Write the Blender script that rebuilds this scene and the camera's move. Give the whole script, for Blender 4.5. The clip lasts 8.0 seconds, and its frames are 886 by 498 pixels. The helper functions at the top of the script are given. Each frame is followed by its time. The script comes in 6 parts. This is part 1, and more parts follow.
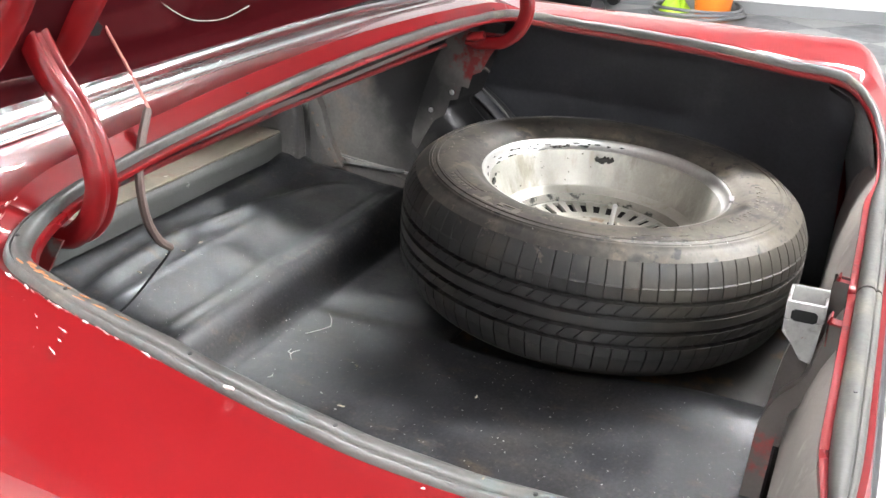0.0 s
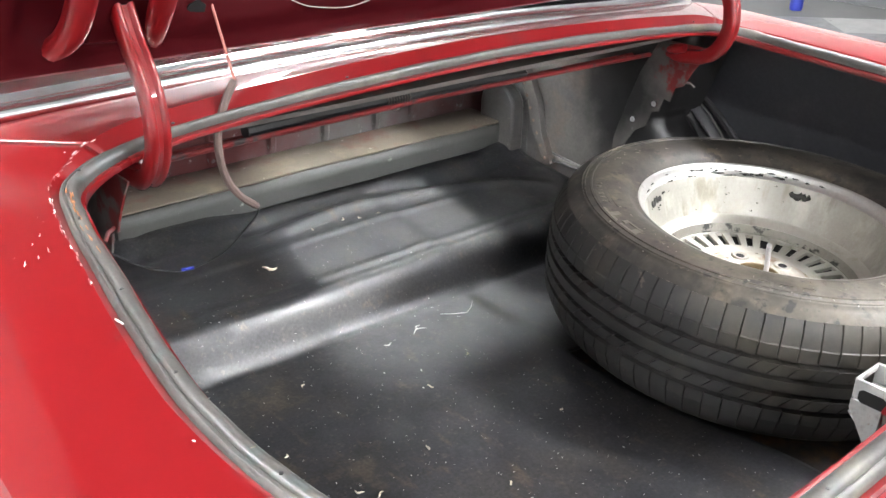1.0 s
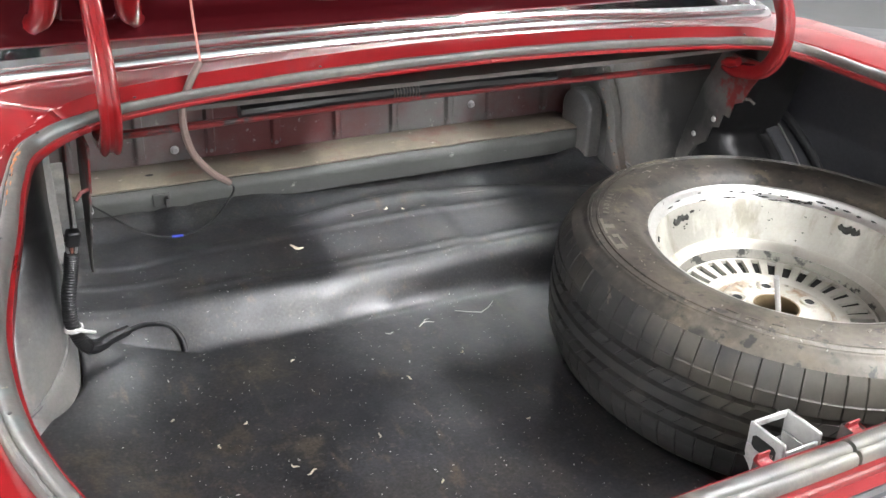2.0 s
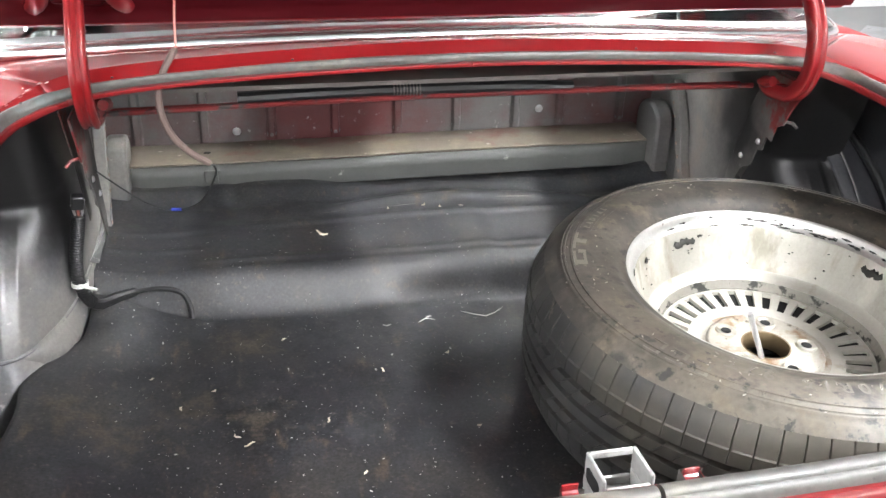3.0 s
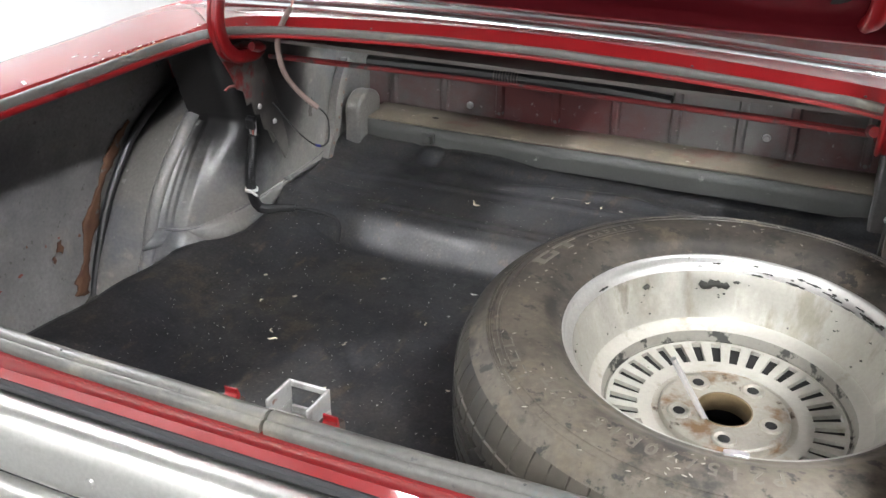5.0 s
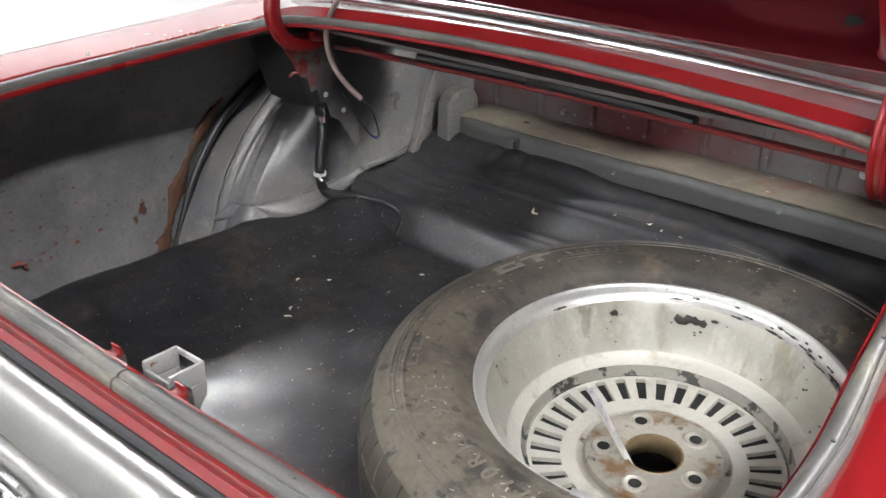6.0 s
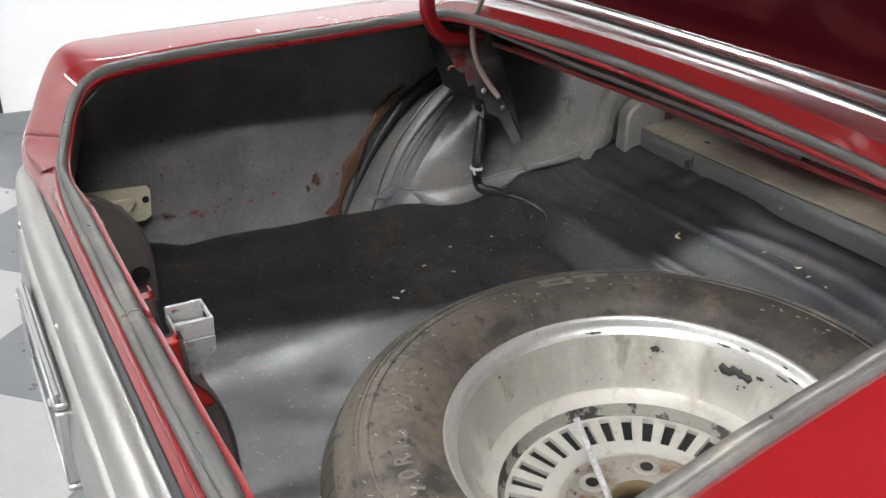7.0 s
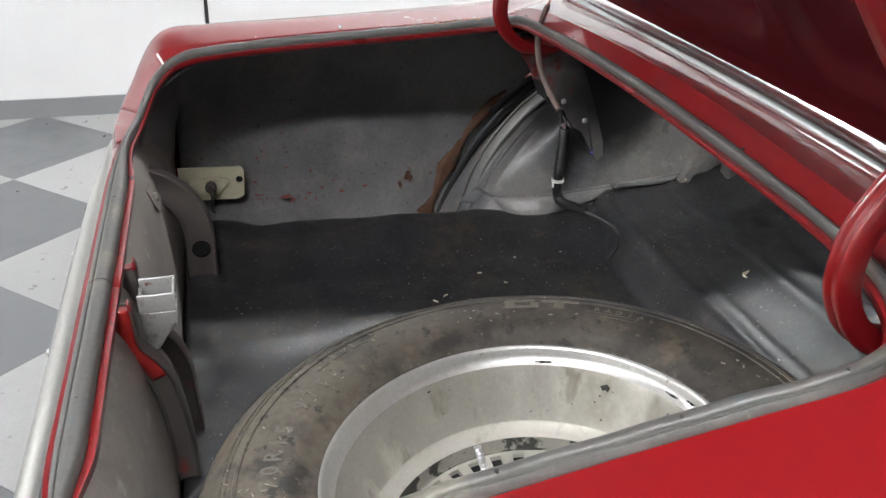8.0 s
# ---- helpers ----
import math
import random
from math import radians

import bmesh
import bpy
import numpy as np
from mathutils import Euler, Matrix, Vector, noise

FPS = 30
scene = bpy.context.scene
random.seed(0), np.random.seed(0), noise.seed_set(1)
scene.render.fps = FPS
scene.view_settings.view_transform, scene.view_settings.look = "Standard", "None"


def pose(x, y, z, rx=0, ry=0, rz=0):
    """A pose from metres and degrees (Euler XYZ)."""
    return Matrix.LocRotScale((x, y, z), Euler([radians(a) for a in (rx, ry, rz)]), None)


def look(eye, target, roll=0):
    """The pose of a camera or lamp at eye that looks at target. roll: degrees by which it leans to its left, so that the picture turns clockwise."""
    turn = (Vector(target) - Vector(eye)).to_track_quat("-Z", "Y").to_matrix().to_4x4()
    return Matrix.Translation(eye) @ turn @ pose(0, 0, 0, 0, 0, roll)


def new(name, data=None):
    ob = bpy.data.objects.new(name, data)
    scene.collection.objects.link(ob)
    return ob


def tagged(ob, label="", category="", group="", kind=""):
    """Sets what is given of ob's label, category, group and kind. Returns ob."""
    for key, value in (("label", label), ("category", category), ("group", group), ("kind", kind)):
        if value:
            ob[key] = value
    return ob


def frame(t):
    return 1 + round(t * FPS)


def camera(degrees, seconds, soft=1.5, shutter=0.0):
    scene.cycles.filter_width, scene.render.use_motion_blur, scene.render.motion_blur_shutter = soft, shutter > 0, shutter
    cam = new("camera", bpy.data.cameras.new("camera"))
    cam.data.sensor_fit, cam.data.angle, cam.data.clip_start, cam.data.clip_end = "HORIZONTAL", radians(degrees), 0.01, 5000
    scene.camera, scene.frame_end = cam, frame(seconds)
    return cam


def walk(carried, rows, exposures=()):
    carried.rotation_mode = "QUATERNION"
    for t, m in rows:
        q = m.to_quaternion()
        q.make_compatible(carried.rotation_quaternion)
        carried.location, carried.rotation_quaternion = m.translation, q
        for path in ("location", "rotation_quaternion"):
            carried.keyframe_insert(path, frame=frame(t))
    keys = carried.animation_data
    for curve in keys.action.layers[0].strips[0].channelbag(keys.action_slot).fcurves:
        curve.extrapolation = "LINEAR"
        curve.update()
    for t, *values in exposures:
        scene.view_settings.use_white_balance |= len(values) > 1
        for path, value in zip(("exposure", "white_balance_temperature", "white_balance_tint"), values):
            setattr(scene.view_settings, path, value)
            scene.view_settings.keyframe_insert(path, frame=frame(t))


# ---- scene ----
# Rear of a red coupe with its boot open: x to the car's right, y to its nose, z up, origin under the boot sill.
cam = camera(50.7, 8.0)
PATH = [
    (0, (-1.076, 0.055, 1.392), (0.575, 0.837, 0.577), 0.5),
    (0.5, (-0.999, -0.1, 1.4), (0.425, 1.037, 0.575), 0.8),
    (1, (-0.888, -0.225, 1.41), (0.311, 1.14, 0.574), 1.2),
    (1.5, (-0.774, -0.323, 1.405), (0.261, 1.171, 0.571), 1.2),
    (2, (-0.632, -0.411, 1.415), (0.2, 1.2, 0.57), 1.4),
    (3.5, (-0.137, -0.583, 1.429), (0.035, 1.216, 0.573), 1.2),
    (4, (0.065, -0.621, 1.431), (-0.052, 1.181, 0.574), 1.1),
    (4.5, (0.243, -0.623, 1.434), (-0.183, 1.132, 0.575), 1.1),
    (5, (0.428, -0.571, 1.432), (-0.285, 1.089, 0.574), 1.1),
    (6.5, (0.85, -0.255, 1.43), (-0.512, 0.927, 0.566), 1.2),
    (7, (0.94, -0.124, 1.435), (-0.622, 0.771, 0.564), 1.2),
    (7.5, (0.996, 0.016, 1.438), (-0.679, 0.672, 0.563), 1.1),
    (8, (1.042, 0.182, 1.444), (-0.701, 0.617, 0.565), 1.0),
]
walk(cam, [(t, look(eye, target, roll)) for t, eye, target, roll in PATH], exposures=[(0, 1.36), (2, 1.22), (3.5, 1.36), (4, 1.20), (5, 0.68), (6.5, 0.40), (8, 0.10)])

# ---- light ----
world = bpy.data.worlds.new("world")
scene.world = world
world.use_nodes = True
world.node_tree.nodes["Background"].inputs[0].default_value = (0.9, 0.95, 1.0, 1)
world.node_tree.nodes["Background"].inputs[1].default_value = 0.05
LAMP = 90.0
GROUND = -0.025


# ---- materials ----
def node(nt, kind, **inputs):
    n = nt.nodes.new(kind)
    for k, v in inputs.items():
        n.inputs[k.replace("_", " ")].default_value = v
    return n


def material(name, colour, rough=0.5, metal=0.0, spots=(), bump=0.0, grain=200.0, coat=0.0, vary=0.12, gloss_vary=0.1, specular=0.5, random_piece=0.0, grain_vary=0.06, spray=(), dust=(), film=()):
    """spray, dust: (colour, centre, radius, soft) clouds of colour over the stains or of dust under them, alike on both
    sides; film: (scale, threshold, softness, roughness) of a dull film; spots: (colour, scale, threshold, softness,
    stretch if any) stains laid one over another; bump and grain give fine relief; vary: large blotches.
    """
    m = bpy.data.materials.new(name)
    m.use_nodes = True
    nt = m.node_tree
    b = nt.nodes["Principled BSDF"]
    b.inputs["Metallic"].default_value = metal
    b.inputs["Specular IOR Level"].default_value = specular
    b.inputs["Coat Weight"].default_value = coat
    b.inputs["Coat Roughness"].default_value = 0.04
    geo = nt.nodes.new("ShaderNodeTexCoord")
    where = geo.outputs["Object"]

    def noise_at(scale, detail=4.0, off=0.0, stretch=None):
        n = node(nt, "ShaderNodeTexNoise", Scale=scale, Detail=detail, Roughness=0.6)
        if off:
            mp = node(nt, "ShaderNodeMapping")
            if stretch:
                mp.inputs["Scale"].default_value = stretch
            mp.inputs["Location"].default_value = (off, off * 0.7, off * 1.3)
            nt.links.new(where, mp.inputs["Vector"])
            nt.links.new(mp.outputs["Vector"], n.inputs["Vector"])
        else:
            nt.links.new(where, n.inputs["Vector"])
        return n.outputs["Fac"]

    def ramp(fac, lo, hi, a, z):
        r = node(nt, "ShaderNodeMapRange")
        r.inputs["From Min"].default_value, r.inputs["From Max"].default_value = lo, hi
        r.inputs["To Min"].default_value, r.inputs["To Max"].default_value = a, z
        nt.links.new(fac, r.inputs["Value"])
        return r.outputs["Result"]

    def mix(fac, a, z, mode="MIX"):
        x = nt.nodes.new("ShaderNodeMix")
        x.data_type, x.blend_type = "RGBA", mode
        for v, i in ((fac, 0), (a, 6), (z, 7)):
            if isinstance(v, (tuple, float, int)):
                x.inputs[i].default_value = v
            else:
                nt.links.new(v, x.inputs[i])
        return x.outputs[2]

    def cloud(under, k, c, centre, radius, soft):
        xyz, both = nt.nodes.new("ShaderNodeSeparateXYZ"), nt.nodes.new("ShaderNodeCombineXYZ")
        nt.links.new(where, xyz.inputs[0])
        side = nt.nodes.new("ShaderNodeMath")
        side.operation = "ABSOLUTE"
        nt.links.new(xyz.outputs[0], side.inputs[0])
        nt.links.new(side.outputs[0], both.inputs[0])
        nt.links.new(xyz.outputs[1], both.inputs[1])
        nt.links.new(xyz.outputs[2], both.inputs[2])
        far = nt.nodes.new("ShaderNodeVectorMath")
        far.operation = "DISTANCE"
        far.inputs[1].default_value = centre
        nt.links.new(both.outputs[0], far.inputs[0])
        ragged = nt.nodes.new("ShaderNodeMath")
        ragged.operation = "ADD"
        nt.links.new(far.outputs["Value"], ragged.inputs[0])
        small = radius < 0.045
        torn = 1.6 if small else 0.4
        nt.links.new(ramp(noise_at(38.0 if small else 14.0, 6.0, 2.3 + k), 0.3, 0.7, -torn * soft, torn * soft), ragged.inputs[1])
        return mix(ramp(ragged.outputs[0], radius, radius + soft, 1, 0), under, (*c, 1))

    big, fine = noise_at(6.0), noise_at(grain, 3.0, 3.1)
    base = mix(ramp(big, 0.3, 0.7, 0, 1), (*[c * (1 - vary) for c in colour], 1), (*[min(1, c * (1 + vary)) for c in colour], 1))
    if random_piece:
        info = nt.nodes.new("ShaderNodeObjectInfo")
        v = ramp(info.outputs["Random"], 0, 1, 1 - random_piece, 1 + random_piece)
        comb = nt.nodes.new("ShaderNodeCombineColor")
        for i in range(3):
            nt.links.new(v, comb.inputs[i])
        base = mix(1.0, base, comb.outputs[0], "MULTIPLY")
    for k, patch_ in enumerate(dust):
        base = cloud(base, k, *patch_)
    rough_out = ramp(big, 0.3, 0.7, max(0.02, rough - gloss_vary), min(1, rough + gloss_vary))
    for k, (c, scale, at, soft, *stretch) in enumerate(spots):
        f = ramp(noise_at(scale, 6.0, 7.7 * (k + 1), stretch[0] if stretch else None), at, at + soft, 0, 1)
        base = mix(f, base, (*c, 1))
    for k, patch_ in enumerate(spray):
        base = cloud(base, k, *patch_)
    lo, hi = 1 - grain_vary, 1 + grain_vary
    base = mix(1.0, base, mix(ramp(fine, 0.32, 0.68, 0, 1), (lo, lo, lo, 1), (hi, hi, hi, 1)), "MULTIPLY")
    if film:
        scale, at, soft, dull = film
        x = node(nt, "ShaderNodeMix", B=dull)
        nt.links.new(ramp(noise_at(scale, 8.0, 5.3), at, at + soft, 0, 1), x.inputs["Factor"])
        nt.links.new(rough_out, x.inputs["A"])
        rough_out = x.outputs["Result"]
    nt.links.new(base, b.inputs["Base Color"])
    nt.links.new(rough_out, b.inputs["Roughness"])
    if bump:
        bn = node(nt, "ShaderNodeBump", Strength=bump, Distance=0.001)
        nt.links.new(fine, bn.inputs["Height"])
        nt.links.new(bn.outputs["Normal"], b.inputs["Normal"])
    return m


RED = material("red_paint", (0.163, 0.0058, 0.0075), 0.4, vary=0.04, coat=0.9, specular=0.15, gloss_vary=0.03, bump=0.02, grain=90, grain_vary=0.01)
# Unpolished red, its base darkened to paint in the shade on the lid's underside.
RED_SHADED = material("unpolished_red_paint_shaded", (0.045, 0.0032, 0.005), 0.42, vary=0.12, coat=0.08, specular=0.12, gloss_vary=0.06, bump=0.05, grain=90, grain_vary=0.02)
RED_ROUGH = material("red_paint_chipped", (0.20, 0.007, 0.0095), 0.35, vary=0.15, coat=0.7, bump=0.35, grain=120, spots=[((0.5, 0.4, 0.38), 150, 0.71, 0.03), ((0.10, 0.004, 0.006), 35, 0.62, 0.05)])
RED_DULL = material("red_overspray", (0.15, 0.012, 0.013), 0.5, vary=0.25, bump=0.1, spots=[((0.04, 0.036, 0.036), 30, 0.54, 0.1)])
PRIMER = material("grey_primer_steel", (0.165, 0.157, 0.147), 0.36, vary=0.22, bump=0.25, grain=160, grain_vary=0.12, spots=[((0.12, 0.122, 0.128), 7, 0.50, 0.15), ((0.235, 0.215, 0.19), 15, 0.60, 0.12), ((0.32, 0.305, 0.285), 40, 0.66, 0.06), ((0.13, 0.13, 0.13), 75, 0.66, 0.04), ((0.24, 0.06, 0.03), 22, 0.72, 0.05)])
# Primer that turns black in a soft cloud near the tower's top.
PRIMER_BLACKENED = material("grey_primer_fading_to_black", (0.165, 0.157, 0.147), 0.36, vary=0.22, bump=0.25, grain=160, grain_vary=0.12, spots=[((0.12, 0.122, 0.128), 7, 0.50, 0.15), ((0.235, 0.215, 0.19), 15, 0.60, 0.12), ((0.32, 0.305, 0.285), 40, 0.66, 0.06), ((0.13, 0.13, 0.13), 75, 0.66, 0.04), ((0.24, 0.06, 0.03), 22, 0.72, 0.05)], spray=[((0.014, 0.0135, 0.014), (0.600, 0.840, 0.958), 0.128, 0.085), ((0.014, 0.0135, 0.014), (0.565, 0.925, 0.905), 0.05, 0.07)])
PRIMER_BROWN = material("brown_grey_primer_fading_to_black", (0.098, 0.092, 0.087), 0.38, vary=0.25, bump=0.25, grain=160, grain_vary=0.12, spots=[((0.075, 0.075, 0.078), 7, 0.50, 0.15), ((0.13, 0.10, 0.082), 9, 0.56, 0.16), ((0.24, 0.225, 0.21), 40, 0.68, 0.06), ((0.15, 0.045, 0.03), 14, 0.68, 0.08)], spray=[((0.016, 0.0155, 0.016), (0.590, 0.84, 0.945), 0.13, 0.10)])
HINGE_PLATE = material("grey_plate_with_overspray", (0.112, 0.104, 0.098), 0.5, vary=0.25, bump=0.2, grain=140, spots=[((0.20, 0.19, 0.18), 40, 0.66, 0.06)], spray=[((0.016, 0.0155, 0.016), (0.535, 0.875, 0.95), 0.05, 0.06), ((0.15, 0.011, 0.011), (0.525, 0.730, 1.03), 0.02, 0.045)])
# Right inner panel and arch, much darker than the left; also the seams.
PRIMER_BLACK = material("blue_black_surface", (0.050, 0.050, 0.056), 0.5, vary=0.2, bump=0.2, grain=140, grain_vary=0.1, spots=[((0.075, 0.074, 0.078), 9, 0.56, 0.2), ((0.10, 0.09, 0.085), 60, 0.70, 0.05)])
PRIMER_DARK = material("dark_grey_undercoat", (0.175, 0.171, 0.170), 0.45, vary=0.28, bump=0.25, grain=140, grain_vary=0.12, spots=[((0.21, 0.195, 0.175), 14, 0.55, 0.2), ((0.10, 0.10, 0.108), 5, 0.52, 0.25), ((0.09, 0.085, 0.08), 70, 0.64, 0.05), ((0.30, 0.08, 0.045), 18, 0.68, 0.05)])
PRIMER_RED = material("steel_with_red_overspray", (0.10, 0.095, 0.093), 0.42, vary=0.15, bump=0.1, spots=[((0.100, 0.025, 0.026), 3.2, 0.47, 0.16), ((0.24, 0.22, 0.22), 60, 0.66, 0.05)])
BEAM = material("dusty_beam_steel", (0.205, 0.172, 0.136), 0.6, vary=0.2, bump=0.2, spots=[((0.25, 0.215, 0.155), 12, 0.55, 0.12), ((0.21, 0.09, 0.07), 7, 0.55, 0.12), ((0.50, 0.45, 0.37), 45, 0.67, 0.04)])
BEAM_FACE = material("beam_face_steel", (0.074, 0.075, 0.071), 0.55, vary=0.15, bump=0.12, spots=[((0.3, 0.3, 0.28), 25, 0.66, 0.05)])
RUST = material("rust_brown_sealer", (0.17, 0.075, 0.04), 0.8, vary=0.3, bump=0.4, grain=120)
PAN = material("rusty_floor_pan", (0.06, 0.055, 0.05), 0.7, vary=0.3, bump=0.3, spots=[((0.22, 0.12, 0.05), 12, 0.52, 0.15), ((0.03, 0.03, 0.03), 20, 0.6, 0.1)])
# streaks of dried dirt on the mat: across, along, size, softness
DIRT = ((0.302, 0.203, 0.0, 0.028), (0.312, 0.250, 0.0, 0.026), (0.313, 0.290, 0.002, 0.028), (0.28, 0.15, 0.0, 0.026), (0.50, 0.574, 0.0, 0.036), (0.408, 0.615, 0.0, 0.030), (0.318, 0.569, 0.003, 0.030), (0.583, 0.61, 0.002, 0.036), (0.321, 0.795, 0.0, 0.030), (0.223, 0.327, 0.0, 0.028))
MAT = material("black_rubber_mat", (0.0165, 0.0168, 0.0195), 0.31, vary=0.3, bump=0.07, grain=210, grain_vary=0.6, gloss_vary=0.03, specular=0.68, film=(16, 0.40, 0.22, 0.55), spots=[((0.025, 0.0235, 0.0235), 8, 0.50, 0.2), ((0.034, 0.029, 0.024), 12, 0.54, 0.22, (1.0, 0.45, 1.0)), ((0.066, 0.050, 0.034), 42, 0.60, 0.12, (1.0, 0.35, 1.0)), ((0.05, 0.044, 0.039), 110, 0.58, 0.08), ((0.15, 0.145, 0.135), 330, 0.70, 0.03)], spray=[((0.046, 0.038, 0.029), (X, Y, 0.655), R * 0.35, S * 1.2) for X, Y, R, S in DIRT])
CREASE = material("dusty_rubber_crease", (0.10, 0.095, 0.085), 0.6, vary=0.4, spots=[((0.03, 0.03, 0.03), 40, 0.5, 0.1)])
SEAL = material("weathered_rubber_seal", (0.072, 0.069, 0.064), 0.43, vary=0.25, bump=0.35, grain=150, grain_vary=0.12, spots=[((0.135, 0.125, 0.10), 11, 0.55, 0.14), ((0.065, 0.075, 0.072), 24, 0.58, 0.08), ((0.22, 0.18, 0.13), 70, 0.70, 0.04), ((0.04, 0.04, 0.04), 60, 0.68, 0.04)])
TYRE = material("tyre_rubber", (0.036, 0.035, 0.034), 0.55, vary=0.3, bump=0.15, grain=130, spots=[((0.062, 0.056, 0.046), 9, 0.5, 0.16), ((0.12, 0.105, 0.085), 38, 0.66, 0.06)], dust=[((0.082, 0.073, 0.059), (0.08, -0.29, 0.10), 0.14, 0.11)])
TYRE_WALL = material("dusty_tyre_sidewall", (0.060, 0.053, 0.044), 0.46, specular=0.4, vary=0.4, bump=0.2, grain=110, grain_vary=0.15, spots=[((0.028, 0.026, 0.024), 16, 0.52, 0.12), ((0.110, 0.092, 0.068), 24, 0.56, 0.10), ((0.036, 0.033, 0.030), 7, 0.52, 0.12), ((0.12, 0.10, 0.08), 90, 0.62, 0.06), ((0.028, 0.026, 0.025), 45, 0.58, 0.05), ((0.26, 0.24, 0.21), 60, 0.74, 0.02)], dust=[((0.100, 0.088, 0.070), (0.08, -0.29, 0.01), 0.15, 0.22)])
LETTER = material("worn_raised_lettering", (0.125, 0.113, 0.096), 0.46, vary=0.4, bump=0.15, grain=110, spots=[((0.034, 0.031, 0.028), 18, 0.56, 0.12), ((0.14, 0.12, 0.095), 40, 0.62, 0.06)])
ALLOY = material("dusty_cast_alloy", (0.42, 0.406, 0.36), 0.45, metal=0.2, vary=0.1, bump=0.08, grain=220, grain_vary=0.04, spots=[((0.34, 0.33, 0.28), 10, 0.52, 0.2), ((0.27, 0.25, 0.19), 22, 0.57, 0.14), ((0.07, 0.07, 0.06), 60, 0.70, 0.03)])
ALLOY_BARREL = material("streaked_alloy_barrel", (0.33, 0.318, 0.282), 0.42, metal=0.35, vary=0.16, bump=0.08, grain=220, grain_vary=0.05, spots=[((0.46, 0.445, 0.40), 12, 0.54, 0.12, (1.0, 1.0, 0.2)), ((0.22, 0.205, 0.165), 26, 0.55, 0.12, (1.0, 1.0, 0.16)), ((0.29, 0.27, 0.22), 9, 0.56, 0.12), ((0.05, 0.048, 0.04), 60, 0.71, 0.03)])
ALLOY_BRIGHT = material("polished_alloy_lip", (0.56, 0.555, 0.53), 0.36, metal=0.7, vary=0.06, spots=[((0.25, 0.24, 0.22), 40, 0.67, 0.05)])
ALLOY_DIRT = material("alloy_ring_with_brake_dirt", (0.25, 0.24, 0.21), 0.6, metal=0.4, vary=0.2, spots=[((0.04, 0.04, 0.036), 32, 0.52, 0.05)])
GRIME = material("black_adhesive_residue", (0.025, 0.025, 0.022), 0.8, vary=0.3)
HUB = material("hub_face_alloy", (0.40, 0.38, 0.33), 0.45, metal=0.7, vary=0.12, spots=[((0.24, 0.15, 0.08), 20, 0.54, 0.12), ((0.10, 0.08, 0.06), 35, 0.62, 0.06)])
BORE = material("rust_tinted_bore", (0.17, 0.125, 0.07), 0.55, metal=0.5, vary=0.3)
# Near-black colour that stands in for shade inside holes and under the wheel disc.
DARK = material("painted_hole_shade", (0.006, 0.006, 0.006), 0.9, vary=0.1)
CHROME = material("chrome", (0.50, 0.495, 0.47), 0.34, metal=1.0, vary=0.03, gloss_vary=0.04, spots=[((0.38, 0.37, 0.34), 30, 0.70, 0.06)])
CHROME_TRIM = material("polished_trim_chrome", (0.60, 0.60, 0.60), 0.22, metal=1.0, vary=0.03, gloss_vary=0.02, spots=[((0.38, 0.37, 0.36), 40, 0.69, 0.04)])
ZINC = material("zinc_plated_steel", (0.55, 0.55, 0.56), 0.35, metal=0.8, vary=0.1, bump=0.05)
LATCHM = material("scuffed_silver_latch_paint", (0.46, 0.455, 0.44), 0.45, metal=0.4, vary=0.12, bump=0.1, spots=[((0.27, 0.26, 0.25), 30, 0.56, 0.1), ((0.22, 0.10, 0.06), 45, 0.64, 0.06)])
BRACKET = material("dark_bracket_steel", (0.092, 0.080, 0.074), 0.42, vary=0.2, bump=0.1, spots=[((0.3, 0.02, 0.02), 9, 0.68, 0.08)])
RED_FACE = material("worn_red_bracket_paint", (0.36, 0.02, 0.018), 0.42, vary=0.2, bump=0.1, coat=0.3, spots=[((0.09, 0.075, 0.07), 14, 0.60, 0.1)])
VALANCE = material("dusty_grey_valance", (0.245, 0.222, 0.20), 0.5, vary=0.15, bump=0.12, spots=[((0.165, 0.148, 0.135), 10, 0.52, 0.2), ((0.32, 0.30, 0.275), 26, 0.60, 0.12), ((0.10, 0.085, 0.075), 60, 0.68, 0.05)])
BLACK = material("black_plastic", (0.013, 0.013, 0.014), 0.45, vary=0.15)
RUBBER = material("black_rubber_strip", (0.018, 0.018, 0.02), 0.5, vary=0.15)
RUBBER_GREY = material("grey_hose_rubber", (0.13, 0.13, 0.135), 0.5, vary=0.1)
CREAM = material("cream_painted_plate", (0.62, 0.58, 0.42), 0.5, vary=0.06, spots=[((0.3, 0.24, 0.15), 40, 0.68, 0.06)])
BROWN_WIRE = material("brown_wire_sleeve", (0.125, 0.088, 0.078), 0.55, vary=0.15)
COPPER = material("reddish_bare_wire", (0.42, 0.16, 0.13), 0.5, vary=0.15)
BLUE = material("blue_crimp_connector", (0.03, 0.045, 0.30), 0.4)
ORANGE = material("orange_plastic", (0.75, 0.19, 0.02), 0.4)
LIME = material("lime_plastic", (0.35, 0.55, 0.03), 0.5)
WHITE_PL = material("white_plastic_tie", (0.75, 0.75, 0.72), 0.45)
CHIP = material("pale_wood_chip", (0.60, 0.54, 0.42), 0.8, vary=0.2, random_piece=0.3)
SCUFF = material("pale_scuff", (0.30, 0.28, 0.25), 0.8, vary=0.2)
SCUFF_ORANGE = material("orange_scuff", (0.42, 0.17, 0.07), 0.7, vary=0.25)
PINK_CHIP = material("broken_paint_edge", (0.42, 0.20, 0.19), 0.6, vary=0.35)
